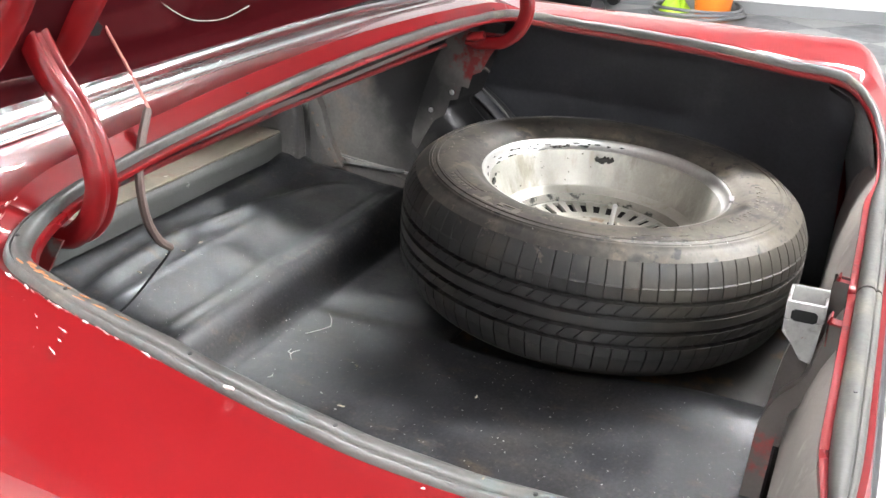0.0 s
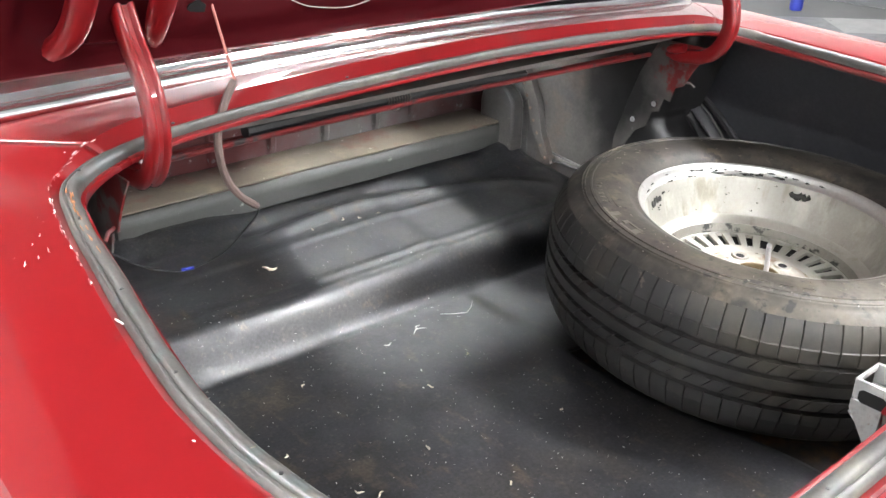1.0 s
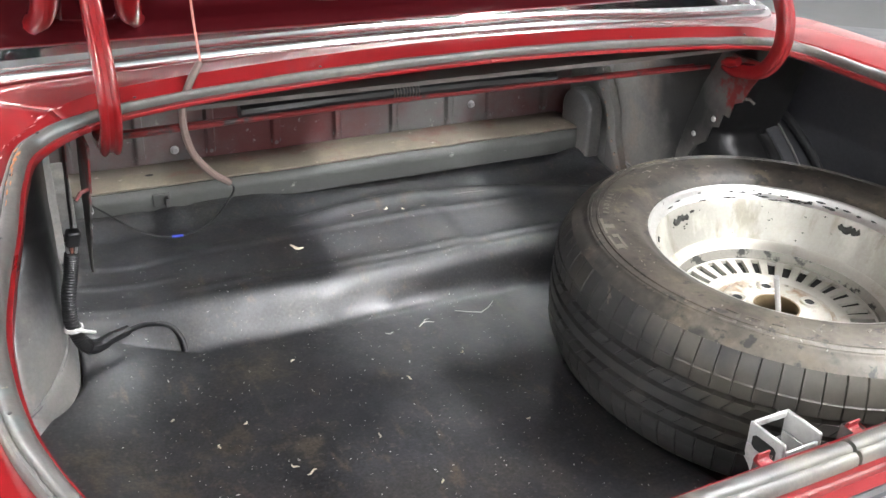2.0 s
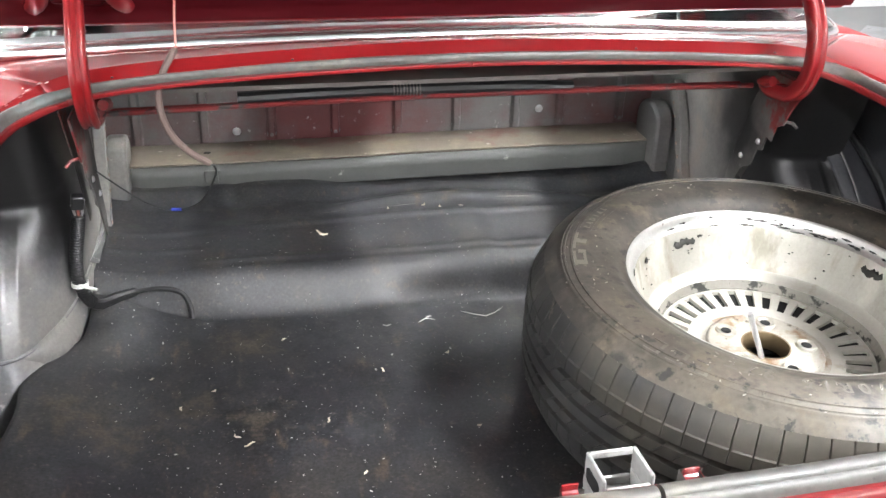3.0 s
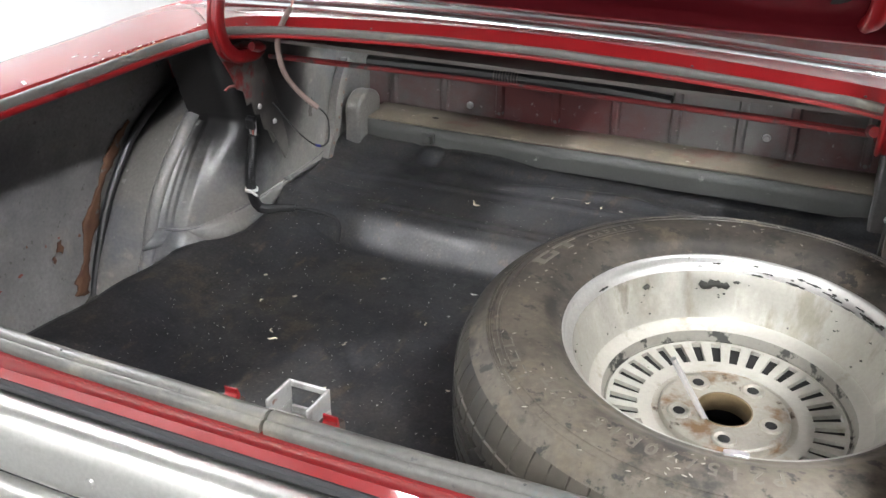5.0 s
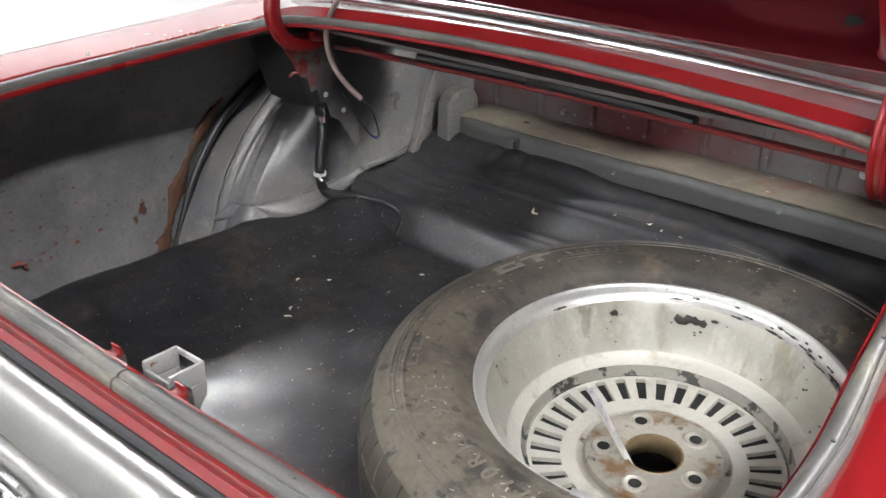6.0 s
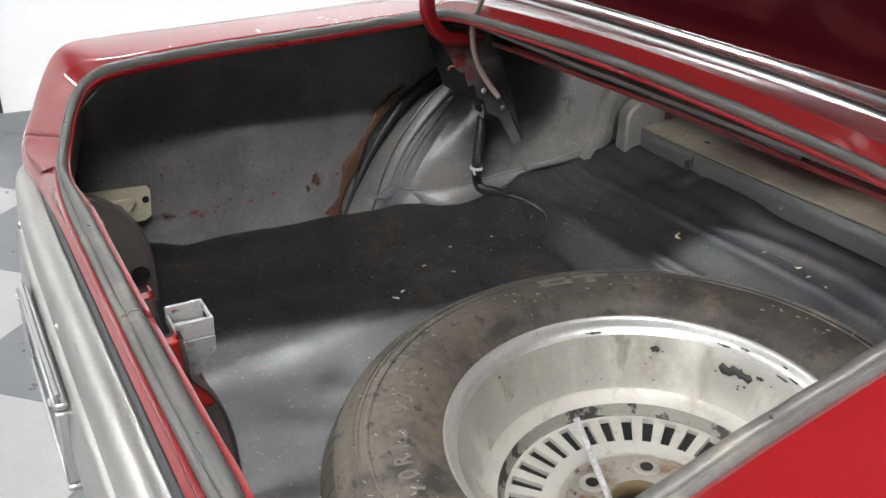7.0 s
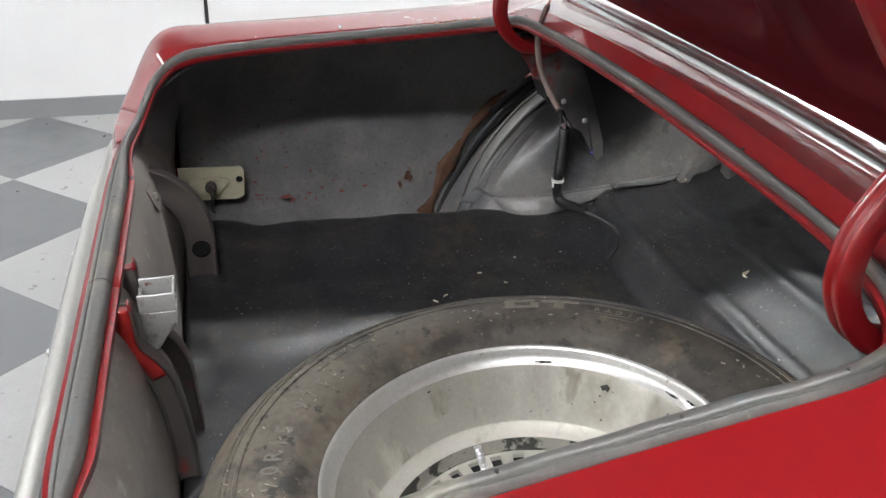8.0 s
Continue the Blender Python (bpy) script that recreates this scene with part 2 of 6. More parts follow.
FLECK = material("white_paint_fleck", (0.75, 0.74, 0.70), 0.7, vary=0.1)
WALLP = material("white_wall_paint", (0.62, 0.62, 0.617), 0.6, vary=0.02, bump=0.03)
CEILP = material("grey_ceiling", (0.28, 0.28, 0.285), 0.8, vary=0.05)
BASEB = material("grey_baseboard", (0.18, 0.185, 0.19), 0.45, vary=0.05)
TILE_L = material("light_grey_floor_tile", (0.27, 0.27, 0.267), 0.35, vary=0.06, random_piece=0.05, spots=[((0.2, 0.2, 0.195), 25, 0.66, 0.08)])
TILE_D = material("charcoal_floor_tile", (0.115, 0.12, 0.125), 0.35, vary=0.08, random_piece=0.08, spots=[((0.18, 0.18, 0.18), 30, 0.68, 0.06)])
GROUT = material("floor_screed", (0.16, 0.16, 0.16), 0.8)
GLASSM = bpy.data.materials.new("window_glass")
GLASSM.use_nodes = True
_g = GLASSM.node_tree.nodes["Principled BSDF"]
_g.inputs["Base Color"].default_value = (0.86, 0.92, 0.9, 1)
_g.inputs["Transmission Weight"].default_value = 1.0
_g.inputs["Roughness"].default_value = 0.02
_g.inputs["IOR"].default_value = 1.5
GLOW = bpy.data.materials.new("lamp_diffuser")
GLOW.use_nodes = True
_g = GLOW.node_tree.nodes["Principled BSDF"]
_g.inputs["Emission Color"].default_value = (0.962, 0.97, 0.985, 1)
_g.inputs["Emission Strength"].default_value = LAMP


# ---- builders ----
def thing(name, label, category, at=(0, 0, 0), group="", kind=""):
    ob = new(name)
    ob.location = at
    return tagged(ob, label, category, group, kind)


def finish(bm, material_, angle=35):
    me = bpy.data.meshes.new("m")
    bmesh.ops.recalc_face_normals(bm, faces=bm.faces)
    bm.to_mesh(me)
    bm.free()
    me.materials.append(material_)
    me.shade_smooth()
    me.set_sharp_from_angle(angle=radians(angle))
    return me


def part(name, bm, material_, parent, label="", angle=35, thick=0.0, bevel=0.0):
    ob = new(name, finish(bm, material_, angle))
    ob.data.name = name
    if parent:
        ob.parent = parent
    if label:
        ob["label"] = label
    if thick:
        s = ob.modifiers.new("thickness", "SOLIDIFY")
        s.thickness, s.offset = thick, 0
    if bevel:
        s = ob.modifiers.new("edge", "BEVEL")
        s.width, s.segments, s.limit_method = bevel, 2, "ANGLE"
    return ob


def structure(name, bm, material_, label, category):
    ob = part(name, bm, material_, None)
    return tagged(ob, label, category, kind="structure")


def box(bm, lo, hi):
    v = [bm.verts.new((x, y, z)) for x in (lo[0], hi[0]) for y in (lo[1], hi[1]) for z in (lo[2], hi[2])]
    for f in ((0, 1, 3, 2), (4, 6, 7, 5), (0, 4, 5, 1), (2, 3, 7, 6), (0, 2, 6, 4), (1, 5, 7, 3)):
        bm.faces.new([v[i] for i in f])
    return bm


def boxed(lo, hi):
    return box(bmesh.new(), lo, hi)


def sheet(rows, closed_u=False, closed_v=False):
    """A surface through rows of points."""
    bm = bmesh.new()
    g = [[bm.verts.new(p) for p in r] for r in rows]
    nr, nc = len(g), len(g[0])
    for i in range(nr - (0 if closed_u else 1)):
        for j in range(nc - (0 if closed_v else 1)):
            a, b, c, d = g[i][j], g[i][(j + 1) % nc], g[(i + 1) % nr][(j + 1) % nc], g[(i + 1) % nr][j]
            bm.faces.new((a, b, c, d))
    return bm


def spline(points, n, fold=False):
    """n points along a smooth curve through the points, by length of the control polygon; fold: both ends lie on the middle plane x = 0."""
    p = [Vector(q) for q in points]
    if fold:
        p = [Vector((-p[1].x, p[1].y, p[1].z))] + p + [Vector((-p[-2].x, p[-2].y, p[-2].z))]
    else:
        p = [2 * p[0] - p[1]] + p + [2 * p[-1] - p[-2]]
    out = []
    for k in range(n):
        s = k / (n - 1) * (len(points) - 1)
        i = min(int(s), len(points) - 2)
        t = s - i
        a, b, c, d = p[i:i + 4]
        out.append(0.5 * ((2 * b) + (c - a) * t + (2 * a - 5 * b + 4 * c - d) * t * t + (3 * b - a - 3 * c + d) * t ** 3))
    return out


def tube(points, radius, sides=10, caps=True, flat=1.0, flat_axis=None):
    """A round or oval bar along points; radius: a number or one for each point."""
    rows, n = [], len(points)
    up = Vector((0.13, 0.27, 0.95))
    for i, q in enumerate(points):
        d = (Vector(points[min(i + 1, n - 1)]) - Vector(points[max(i - 1, 0)])).normalized()
        if flat_axis:
            side = (Vector(flat_axis) - d * d.dot(Vector(flat_axis))).normalized()
        else:
            side = (up - d * d.dot(up)).normalized()
        other = d.cross(side)
        up = side
        r = radius[i] if isinstance(radius, (list, tuple)) else radius
        rows.append([Vector(q) + r * (flat * math.cos(a) * side + math.sin(a) * other) for a in (2 * math.pi * k / sides for k in range(sides))])
    bm = sheet(rows, closed_v=True)
    if caps:
        bm.verts.ensure_lookup_table()
        bm.faces.new([bm.verts[k] for k in range(sides)])
        bm.faces.new([bm.verts[(n - 1) * sides + k] for k in range(sides)])
    return bm


def ribbon(points, profile, normal):
    """A moulding along points: profile of (across, up), up along the normal."""
    rows, n = [], len(points)
    nrm = Vector(normal).normalized()
    for i, q in enumerate(points):
        d = (Vector(points[min(i + 1, n - 1)]) - Vector(points[max(i - 1, 0)])).normalized()
        across = nrm.cross(d).normalized()
        up = d.cross(across)
        rows.append([Vector(q) + across * a + up * b for a, b in profile])
    return sheet(rows)


def lathe(profile, n, closed=False):
    """Turns (radius, height) about the z axis."""
    rows = [[Vector((r * math.cos(2 * math.pi * k / n), r * math.sin(2 * math.pi * k / n), h)) for r, h in profile] for k in range(n)]
    return sheet(rows, closed_u=True, closed_v=closed)


def prism(outline, depth, axes):
    """An outline of (a, b) pulled to a depth; axes: where a, b and the depth point, and the origin."""
    bm = bmesh.new()
    A, B, D, O = [Vector(q) for q in axes]
    lo = [bm.verts.new(O + A * a + B * b) for a, b in outline]
    hi = [bm.verts.new(O + A * a + B * b + D * depth) for a, b in outline]
    bm.faces.new(lo)
    bm.faces.new(hi[::-1])
    for i in range(len(lo)):
        j = (i + 1) % len(lo)
        bm.faces.new((lo[i], lo[j], hi[j], hi[i]))
    return bm


def smooth(a, b, x):
    t = min(1.0, max(0.0, (x - a) / (b - a)))
    return t * t * (3 - 2 * t)


def table(x, pairs):
    """Straight lines through pairs."""
    for (a, u), (b, v) in zip(pairs, pairs[1:]):
        if x <= b:
            return u + (v - u) * max(0, (x - a)) / (b - a)
    return pairs[-1][1]


# ---- the room ----
RUST_ORANGE = material("orange_surface_rust", (0.105, 0.050, 0.027), 0.85, vary=0.35, bump=0.4, grain=140, spots=[((0.075, 0.03, 0.018), 20, 0.50, 0.12), ((0.10, 0.095, 0.09), 45, 0.62, 0.06)])
RUST_RED = material("red_primer_patch", (0.24, 0.06, 0.045), 0.75, vary=0.3, bump=0.2, spots=[((0.15, 0.14, 0.14), 60, 0.56, 0.08)])
WEST, EAST, SOUTH, NORTH, TOP = -3.71, 7.5, -11.0, 6.5, 3.6
structure("ground", boxed((WEST - 0.3, SOUTH - 0.3, GROUND - 0.2), (EAST + 0.3, NORTH + 0.3, GROUND - 0.004)), GROUT, "grey screed under the tiled workshop floor", "floor")
structure("wall_west", boxed((WEST - 0.15, SOUTH, GROUND - 0.004), (WEST, NORTH, TOP)), WALLP, "plain white painted showroom wall", "wall")
structure("wall_east", boxed((EAST, SOUTH, GROUND - 0.004), (EAST + 0.15, NORTH, TOP)), WALLP, "plain white painted showroom wall", "wall")
structure("wall_south", boxed((WEST - 0.15, SOUTH - 0.15, GROUND - 0.004), (EAST + 0.15, SOUTH, TOP)), WALLP, "plain white painted showroom wall", "wall")
structure("wall_north", boxed((WEST - 0.15, NORTH, GROUND - 0.004), (EAST + 0.15, NORTH + 0.15, TOP)), WALLP, "plain white painted showroom wall", "wall")
structure("ceiling", boxed((WEST - 0.15, SOUTH - 0.15, TOP), (EAST + 0.15, NORTH + 0.15, TOP + 0.15)), CEILP, "flat dim grey ceiling", "ceiling")
structure("baseboard", boxed((WEST, SOUTH + 0.03, GROUND), (WEST + 0.015, NORTH - 0.03, 0.068)), BASEB, "grey vinyl baseboard along the white wall", "baseboard")
structure("baseboard", boxed((EAST - 0.015, SOUTH + 0.03, GROUND), (EAST, NORTH - 0.03, 0.075)), BASEB, "grey vinyl baseboard along the white wall", "baseboard")
structure("trim", boxed((WEST, 0.147, 0.07), (WEST + 0.006, 0.165, 2.9)), BLACK, "dark vertical joint between white wall panels", "wall joint")


def ceiling_light(x, y):
    ob = thing("ceiling_light", "long white fluorescent ceiling light, switched on", "ceiling light", (x, y, TOP), "ceiling lights")
    part("frame", boxed((-0.13, -1.25, -0.06), (0.13, 1.25, -0.002)), CEILP, ob)
    part("diffuser", boxed((-0.11, -1.22, -0.075), (0.11, 1.22, -0.0605)), GLOW, ob, "glowing white diffuser")


for lx, lys in ((-2.5, (-8.2, -4.0, 1.8)), (1.8, (-9.6, -6.8, -4.0, -1.2, 1.8, 4.8))):
    for ly in lys:
        ceiling_light(lx, ly)

# ---- the car: painted shell round the boot opening ----
car = thing("car", "red two-door coupe with its boot lid open, seen from behind", "car")

# (seal, outer edge of the painted panel) round the right half, from the middle of the sill to the middle of the deck
RIM_LEFT = [
    ((0, 0.024, 0.909), (0, 0.007, 0.893)),
    ((0.30, 0.025, 0.912), (0.30, 0.007, 0.893)),
    ((0.46, 0.027, 0.920), (0.50, 0.004, 0.893)),
    ((0.545, 0.044, 0.934), (0.668, -0.002, 0.899)),
    ((0.597, 0.075, 0.985), (0.712, 0.024, 0.948)),
    ((0.630, 0.117, 1.014), (0.745, 0.082, 1.036)),
    ((0.650, 0.195, 1.023), (0.785, 0.172, 1.042)),
    ((0.655, 0.300, 1.030), (0.788, 0.300, 1.046)),
    ((0.645, 0.400, 1.038), (0.788, 0.420, 1.051)),
    ((0.630, 0.500, 1.046), (0.788, 0.550, 1.057)),
    ((0.614, 0.605, 1.056), (0.788, 0.690, 1.064)),
    ((0.590, 0.676, 1.066), (0.788, 0.840, 1.073)),
    ((0.522, 0.696, 1.086), (0.700, 0.875, 1.088)),
    ((0.400, 0.694, 1.102), (0.520, 0.824, 1.106)),
    ((0.200, 0.694, 1.112), (0.250, 0.805, 1.120)),
    ((0, 0.694, 1.116), (0, 0.800, 1.123)),
]
# the right side sits a little higher and closer in
RIM_RIGHT = RIM_LEFT[:2] + [
    ((0.44, 0.027, 0.920), (0.49, 0.004, 0.893)),
    ((0.528, 0.036, 0.944), (0.640, -0.002, 0.901)),
    ((0.582, 0.064, 0.986), (0.710, 0.034, 0.965)),
    ((0.606, 0.112, 1.019), (0.752, 0.092, 1.048)),
    ((0.609, 0.200, 1.030), (0.760, 0.190, 1.058)),
    ((0.601, 0.300, 1.045), (0.764, 0.300, 1.062)),
    ((0.593, 0.400, 1.057), (0.766, 0.420, 1.066)),
    ((0.584, 0.500, 1.066), (0.768, 0.550, 1.070)),
    ((0.574, 0.600, 1.075), (0.770, 0.690, 1.076)),
    ((0.552, 0.655, 1.084), (0.772, 0.840, 1.082)),
    ((0.500, 0.680, 1.095), (0.690, 0.875, 1.092)),
] + RIM_LEFT[13:]
RIMS = {-1: RIM_LEFT, 1: RIM_RIGHT}
NS = 151
SEALS = {sd: spline([a for a, _ in rim], NS, True) for sd, rim in RIMS.items()}
OUTS = {sd: spline([b for _, b in rim], NS, True) for sd, rim in RIMS.items()}


def mirrored(p, side):
    return Vector((p[0] * side, p[1], p[2]))


def section(k, side_):
    """From the inner lip over the seal's seat to the panel's edge, one half."""
    s, o = SEALS[side_][k], OUTS[side_][k]
    u = k / (NS - 1) * 15
    out = o - s
    flat = Vector((out.x, out.y, 0)).normalized()
    front, rear = smooth(11.0, 12.5, u), 1 - smooth(2.5, 4.2, u)
    lip = s - flat * (0.0098 + 0.008 * rear - 0.001 * front) + Vector((0, 0, -0.003 - 0.002 * front))
    low = lip + Vector((0, 0, -0.008 + 0.005 * front)) - flat * 0.002
    seat = s + Vector((0, 0, -0.006))
    side = 1 - max(front, rear)
    crease = s + flat * (0.020 - 0.001 * side + 0.014 * front) + Vector((0, 0, 0.010 * side + 0.017 * front - 0.002 * rear))
    if 2.2 < u < 6.0:
        # at the rear corner the inner facet widens downwards to a point
        step = [(2.2, Vector((0.004, -0.020, -0.004))), (3.0, Vector((0.116, -0.045, -0.031))), (4.0, Vector((0.075, -0.028, -0.017))), (5.0, Vector((0.030, -0.024, 0.012))), (6.0, crease - s)]
        for (u0, d0), (u1, d1) in zip(step, step[1:]):
            if u0 <= u <= u1:
                crease = s + d0.lerp(d1, smooth(u0, u1, u))
    a = crease.lerp(o, 0.06) + Vector((0, 0, 0.001 * side))
    b = crease.lerp(o, 0.5) + Vector((0, 0, 0.005 * side + 0.0045 * front))
    c = crease.lerp(o, 0.9) + Vector((0, 0, 0.003 * side + 0.001 * front))
    mix_f, mix_r = smooth(0.35, 0.65, front), smooth(0.2, 0.8, rear)
    down_f = [o + Vector((0, 0.012, -0.006)), o + Vector((0, 0.03, -0.012)), o + Vector((0, 0.035, -0.05)), o + Vector((0, 0.035, -0.06))]
    down_r = [o + Vector((0, -0.0055, -0.009)), o + Vector((0, -0.006, -0.04)), o + Vector((0, -0.004, -0.30)), o + Vector((0, 0.03, -0.45))]
    down = [o + flat * 0.010 + Vector((0, 0, -0.010)), o + flat * 0.026 + Vector((0, 0, -0.045)), o + flat * 0.11 + Vector((0, 0, -0.26)), o + flat * 0.08 + Vector((0, 0, -0.60))]
    down = [p.lerp(q, mix_r).lerp(r, mix_f) for p, q, r in zip(down, down_r, down_f)]
    return [low, lip, seat, crease, a, b, c, o] + down


SECTS = {sd: [section(k, sd) for k in range(NS)] for sd in (-1, 1)}


def shell(name, lo, hi, side, label):
    rows = [[mirrored(p, side) for p in SECTS[side][k]] for k in range(lo, hi + 1)]
    return part(name, sheet(rows), RED, car, label, angle=28, thick=0.002)


K1, K2 = 33, 118
whole = [[mirrored(p, -1) for p in SECTS[-1][k]] for k in range(K1, -1, -1)] + [[mirrored(p, 1) for p in SECTS[1][k]] for k in range(1, K1 + 1)]
part("rear_sill", sheet(whole), RED, car, "glossy red painted boot sill", angle=28, thick=0.002)
whole = [[mirrored(p, -1) for p in SECTS[-1][k]] for k in range(K2, NS)] + [[mirrored(p, 1) for p in SECTS[1][k]] for k in range(NS - 2, K2 - 1, -1)]
part("deck_panel", sheet(whole), RED, car, "glossy red deck panel below the rear window", angle=28, thick=0.002)
for sd in (-1, 1):
    shell("quarter_panel", K1, K2, sd, "glossy red rear quarter panel beside the boot opening")
    # the quarter panel goes on to the nose, past the rear window
    rows = []
    for yy in (0.83, 1.0, 1.3, 1.7, 2.2):
        zz = 1.073 + 0.012 * (yy - 0.83)
        rows.append([mirrored(q, sd) for q in ((0.66, yy + 0.03, zz + 0.018), (0.70, yy + 0.03, zz + 0.012), (0.75, yy, zz + 0.004), (0.788, yy, zz), (0.798, yy, zz - 0.010), (0.81, yy, zz - 0.045), (0.848, yy, zz - 0.28), (0.82, yy, zz - 0.60))])
    part("quarter_panel", sheet(rows), RED, car, "glossy red rear quarter panel running forward past the rear window", angle=28, thick=0.002)

# chipped paint along the lip inside the seal
for sd in (-1, 1):
    rows = []
    for k in range(0, NS):
        s, o = SEALS[sd][k], OUTS[sd][k]
        flat = Vector((o.x - s.x, o.y - s.y, 0)).normalized()
        q, front = SECTS[sd][k][1], smooth(11.0, 12.5, k / (NS - 1) * 15)
        rows.append([mirrored(q + flat * 0.004 + Vector((0, 0, 0.0025)), sd), mirrored(q - flat * 0.0035 + Vector((0, 0, 0.001)), sd), mirrored(q - flat * 0.0042 + Vector((0, 0, -0.007 + 0.004 * front)), sd)])
    part("lip_flange", sheet(rows), RED_ROUGH, car, "chipped red flange edge inside the rubber seal", thick=0.001)

# ---- rubber seal ----
def seal_strip(ks, side, name):
    rows = []
    for k in ks:
        s, o = SEALS[side][k], OUTS[side][k]
        u = k / (NS - 1) * 15
        flat = Vector((o.x - s.x, o.y - s.y, 0)).normalized()
        front = smooth(11.0, 12.5, u)
        rear = 1 - smooth(2.5, 4.2, u)
        up = (Vector((0, 0, 1)) - flat * 0.4 * front - flat * 0.12 * (1 - front - rear)).normalized()
        across = (flat - up * flat.dot(up)).normalized()
        wob = 0.0004 * math.sin(k * 0.9 * side + side) + 0.0004 * math.sin(k * 0.37)
        w = 0.0100 + 0.0028 * rear + 0.0006 * math.sin(k * 0.23) - 0.0040 * front
        prof = ((-w, -0.006), (-w, 0.0015), (-w * 0.86, 0.0055), (-w * 0.6, 0.0088), (-w * 0.25, 0.0105), (w * 0.05, 0.0106), (w * 0.30, 0.0098), (w * 0.44, 0.0080), (w * 0.50, 0.0060), (w * 0.56, 0.0060), (w * 0.64, 0.0072), (w * 0.86, 0.0066), (w * 1.02, 0.0045), (w * 1.12, 0.0008), (w * 1.10, -0.006))
        c = s + up * (0.002 + wob)
        if k == 0:
            c = c + Vector((0.002, 0, 0))
        rows.append([mirrored(c + across * a + up * b * (1 - 0.3 * front), side) for a, b in prof])
    bm = sheet(rows)
    bm.verts.ensure_lookup_table()
    n = len(rows[0])
    bm.faces.new([bm.verts[i] for i in range(n)])
    bm.faces.new([bm.verts[(len(rows) - 1) * n + i] for i in range(n)])
    return part(name, bm, SEAL, car, "weathered grey rubber boot seal")


seal_strip(list(range(0, NS)), 1, "boot_seal")
seal_strip(list(range(0, NS)), -1, "boot_seal")
# pins that hold the seal
for sd in (-1, 1):
    for k in range(8, NS, 13):
        bm = lathe([(0.0001, 0.0008), (0.0016, 0.0006), (0.002, -0.001)], 8)
        ob = part("seal_pin", bm, BLACK, car)
        ob.location = mirrored(SEALS[sd][k] + Vector((0, 0, 0.0126)), sd)

# ---- sill hooks, rubber strip, bumper ----
part("rubber_strip", tube([(x / 20 * 0.645, 0.0015 + 0.006 * abs(x / 20) ** 4, 0.8775) for x in range(-20, 21)], 0.0075, 10), RUBBER, car, "black rubber strip between body and bumper")
BUMP = [(0.002, 0.852), (0.000, 0.866), (-0.006, 0.871), (-0.020, 0.869), (-0.031, 0.860), (-0.038, 0.840), (-0.040, 0.812), (-0.037, 0.802), (-0.030, 0.798)]
BUMP_LOW = [(-0.028, 0.790), (-0.038, 0.787), (-0.046, 0.776), (-0.052, 0.735), (-0.054, 0.69), (-0.049, 0.645), (-0.035, 0.625), (-0.02, 0.622)]


def bumper_sweep(profile):
    rows = []
    profile = [(p.x, p.y) for p in spline([(a, b, 0) for a, b in profile], 26)]
    for x in [i / 48 for i in range(-48, 49)]:
        bend = 0.018 * abs(x) ** 5
        rows.append([Vector((x * 0.715, -0.018 + (y + 0.018) * (1 - 0.75 * max(0, abs(x) - 0.94) / 0.06) + bend, z - 0.010 * max(0, abs(x) - 0.94) / 0.06)) for y, z in profile])
    for sd in (-1, 1):
        wrap = [[p + Vector((sd * 0.006, 0.02, -0.004)) for p in rows[-1 if sd > 0 else 0]]]
        rows = rows + wrap if sd > 0 else wrap + rows
    return sheet(rows)


bumper = part("bumper", bumper_sweep(BUMP), CHROME, car, "chrome rear bumper, slightly pitted", thick=0.003)
part("lower_bumper", bumper_sweep(BUMP_LOW), CHROME, bumper, "lower chrome face of the bumper", thick=0.003)
part("groove_strip", tube([(x / 20 * 0.69, -0.024 + 0.018 * abs(x / 20) ** 5, 0.794) for x in range(-20, 21)], 0.009, 8), RUBBER, bumper, "dark groove between the two chrome faces")
for bx in (-0.52, -0.17, 0.2):
    bm = lathe([(0.0001, 0.004), (0.005, 0.0035), (0.007, 0.0)], 14)
    ob = part("bumper_bolt", bm, CHROME, bumper, "round chrome bumper bolt")
    ob.matrix_local = pose(bx, -0.0395, 0.828, 90, 0, 0)
# empty plate frame below the upper chrome face
pf = part("plate_frame", boxed((-0.425, -0.068, 0.760), (-0.085, -0.050, 0.772)), CHROME_TRIM, bumper, "chrome number plate frame", bevel=0.004)
part("frame_bar", boxed((-0.425, -0.068, 0.640), (-0.085, -0.050, 0.650)), CHROME_TRIM, pf, bevel=0.004)
for x_ in (-0.425, -0.095):
    part("frame_bar", boxed((x_, -0.068, 0.6505), (x_ + 0.010, -0.050, 0.7595)), CHROME_TRIM, pf, bevel=0.004)
part("frame_rail", tube([(-0.42, -0.060, 0.781), (-0.25, -0.061, 0.782), (-0.09, -0.060, 0.781)], 0.0035, 8), CHROME_TRIM, pf, "thin bright rail over the frame")
part("frame_back", boxed((-0.4145, -0.060, 0.6505), (-0.0955, -0.052, 0.7595)), BLACK, pf, "black back of the empty plate frame")
for x_ in (-0.40, -0.105):
    ob = part("frame_screw", lathe([(0.0001, 0.004), (0.004, 0.0035), (0.0062, 0.0)], 12), CHROME, pf, "bright screw head")
    ob.matrix_local = pose(x_, -0.068, 0.766, 90, 0, 0)
part("rear_valance", sheet([[Vector((x, y, z)) for y, z in ((0.000, 0.862), (0.000, 0.70), (0.02, 0.45), (0.06, 0.40))] for x in (-0.78, 0.0, 0.78)]), RED, car, "red lower rear panel behind the bumper", thick=0.002)

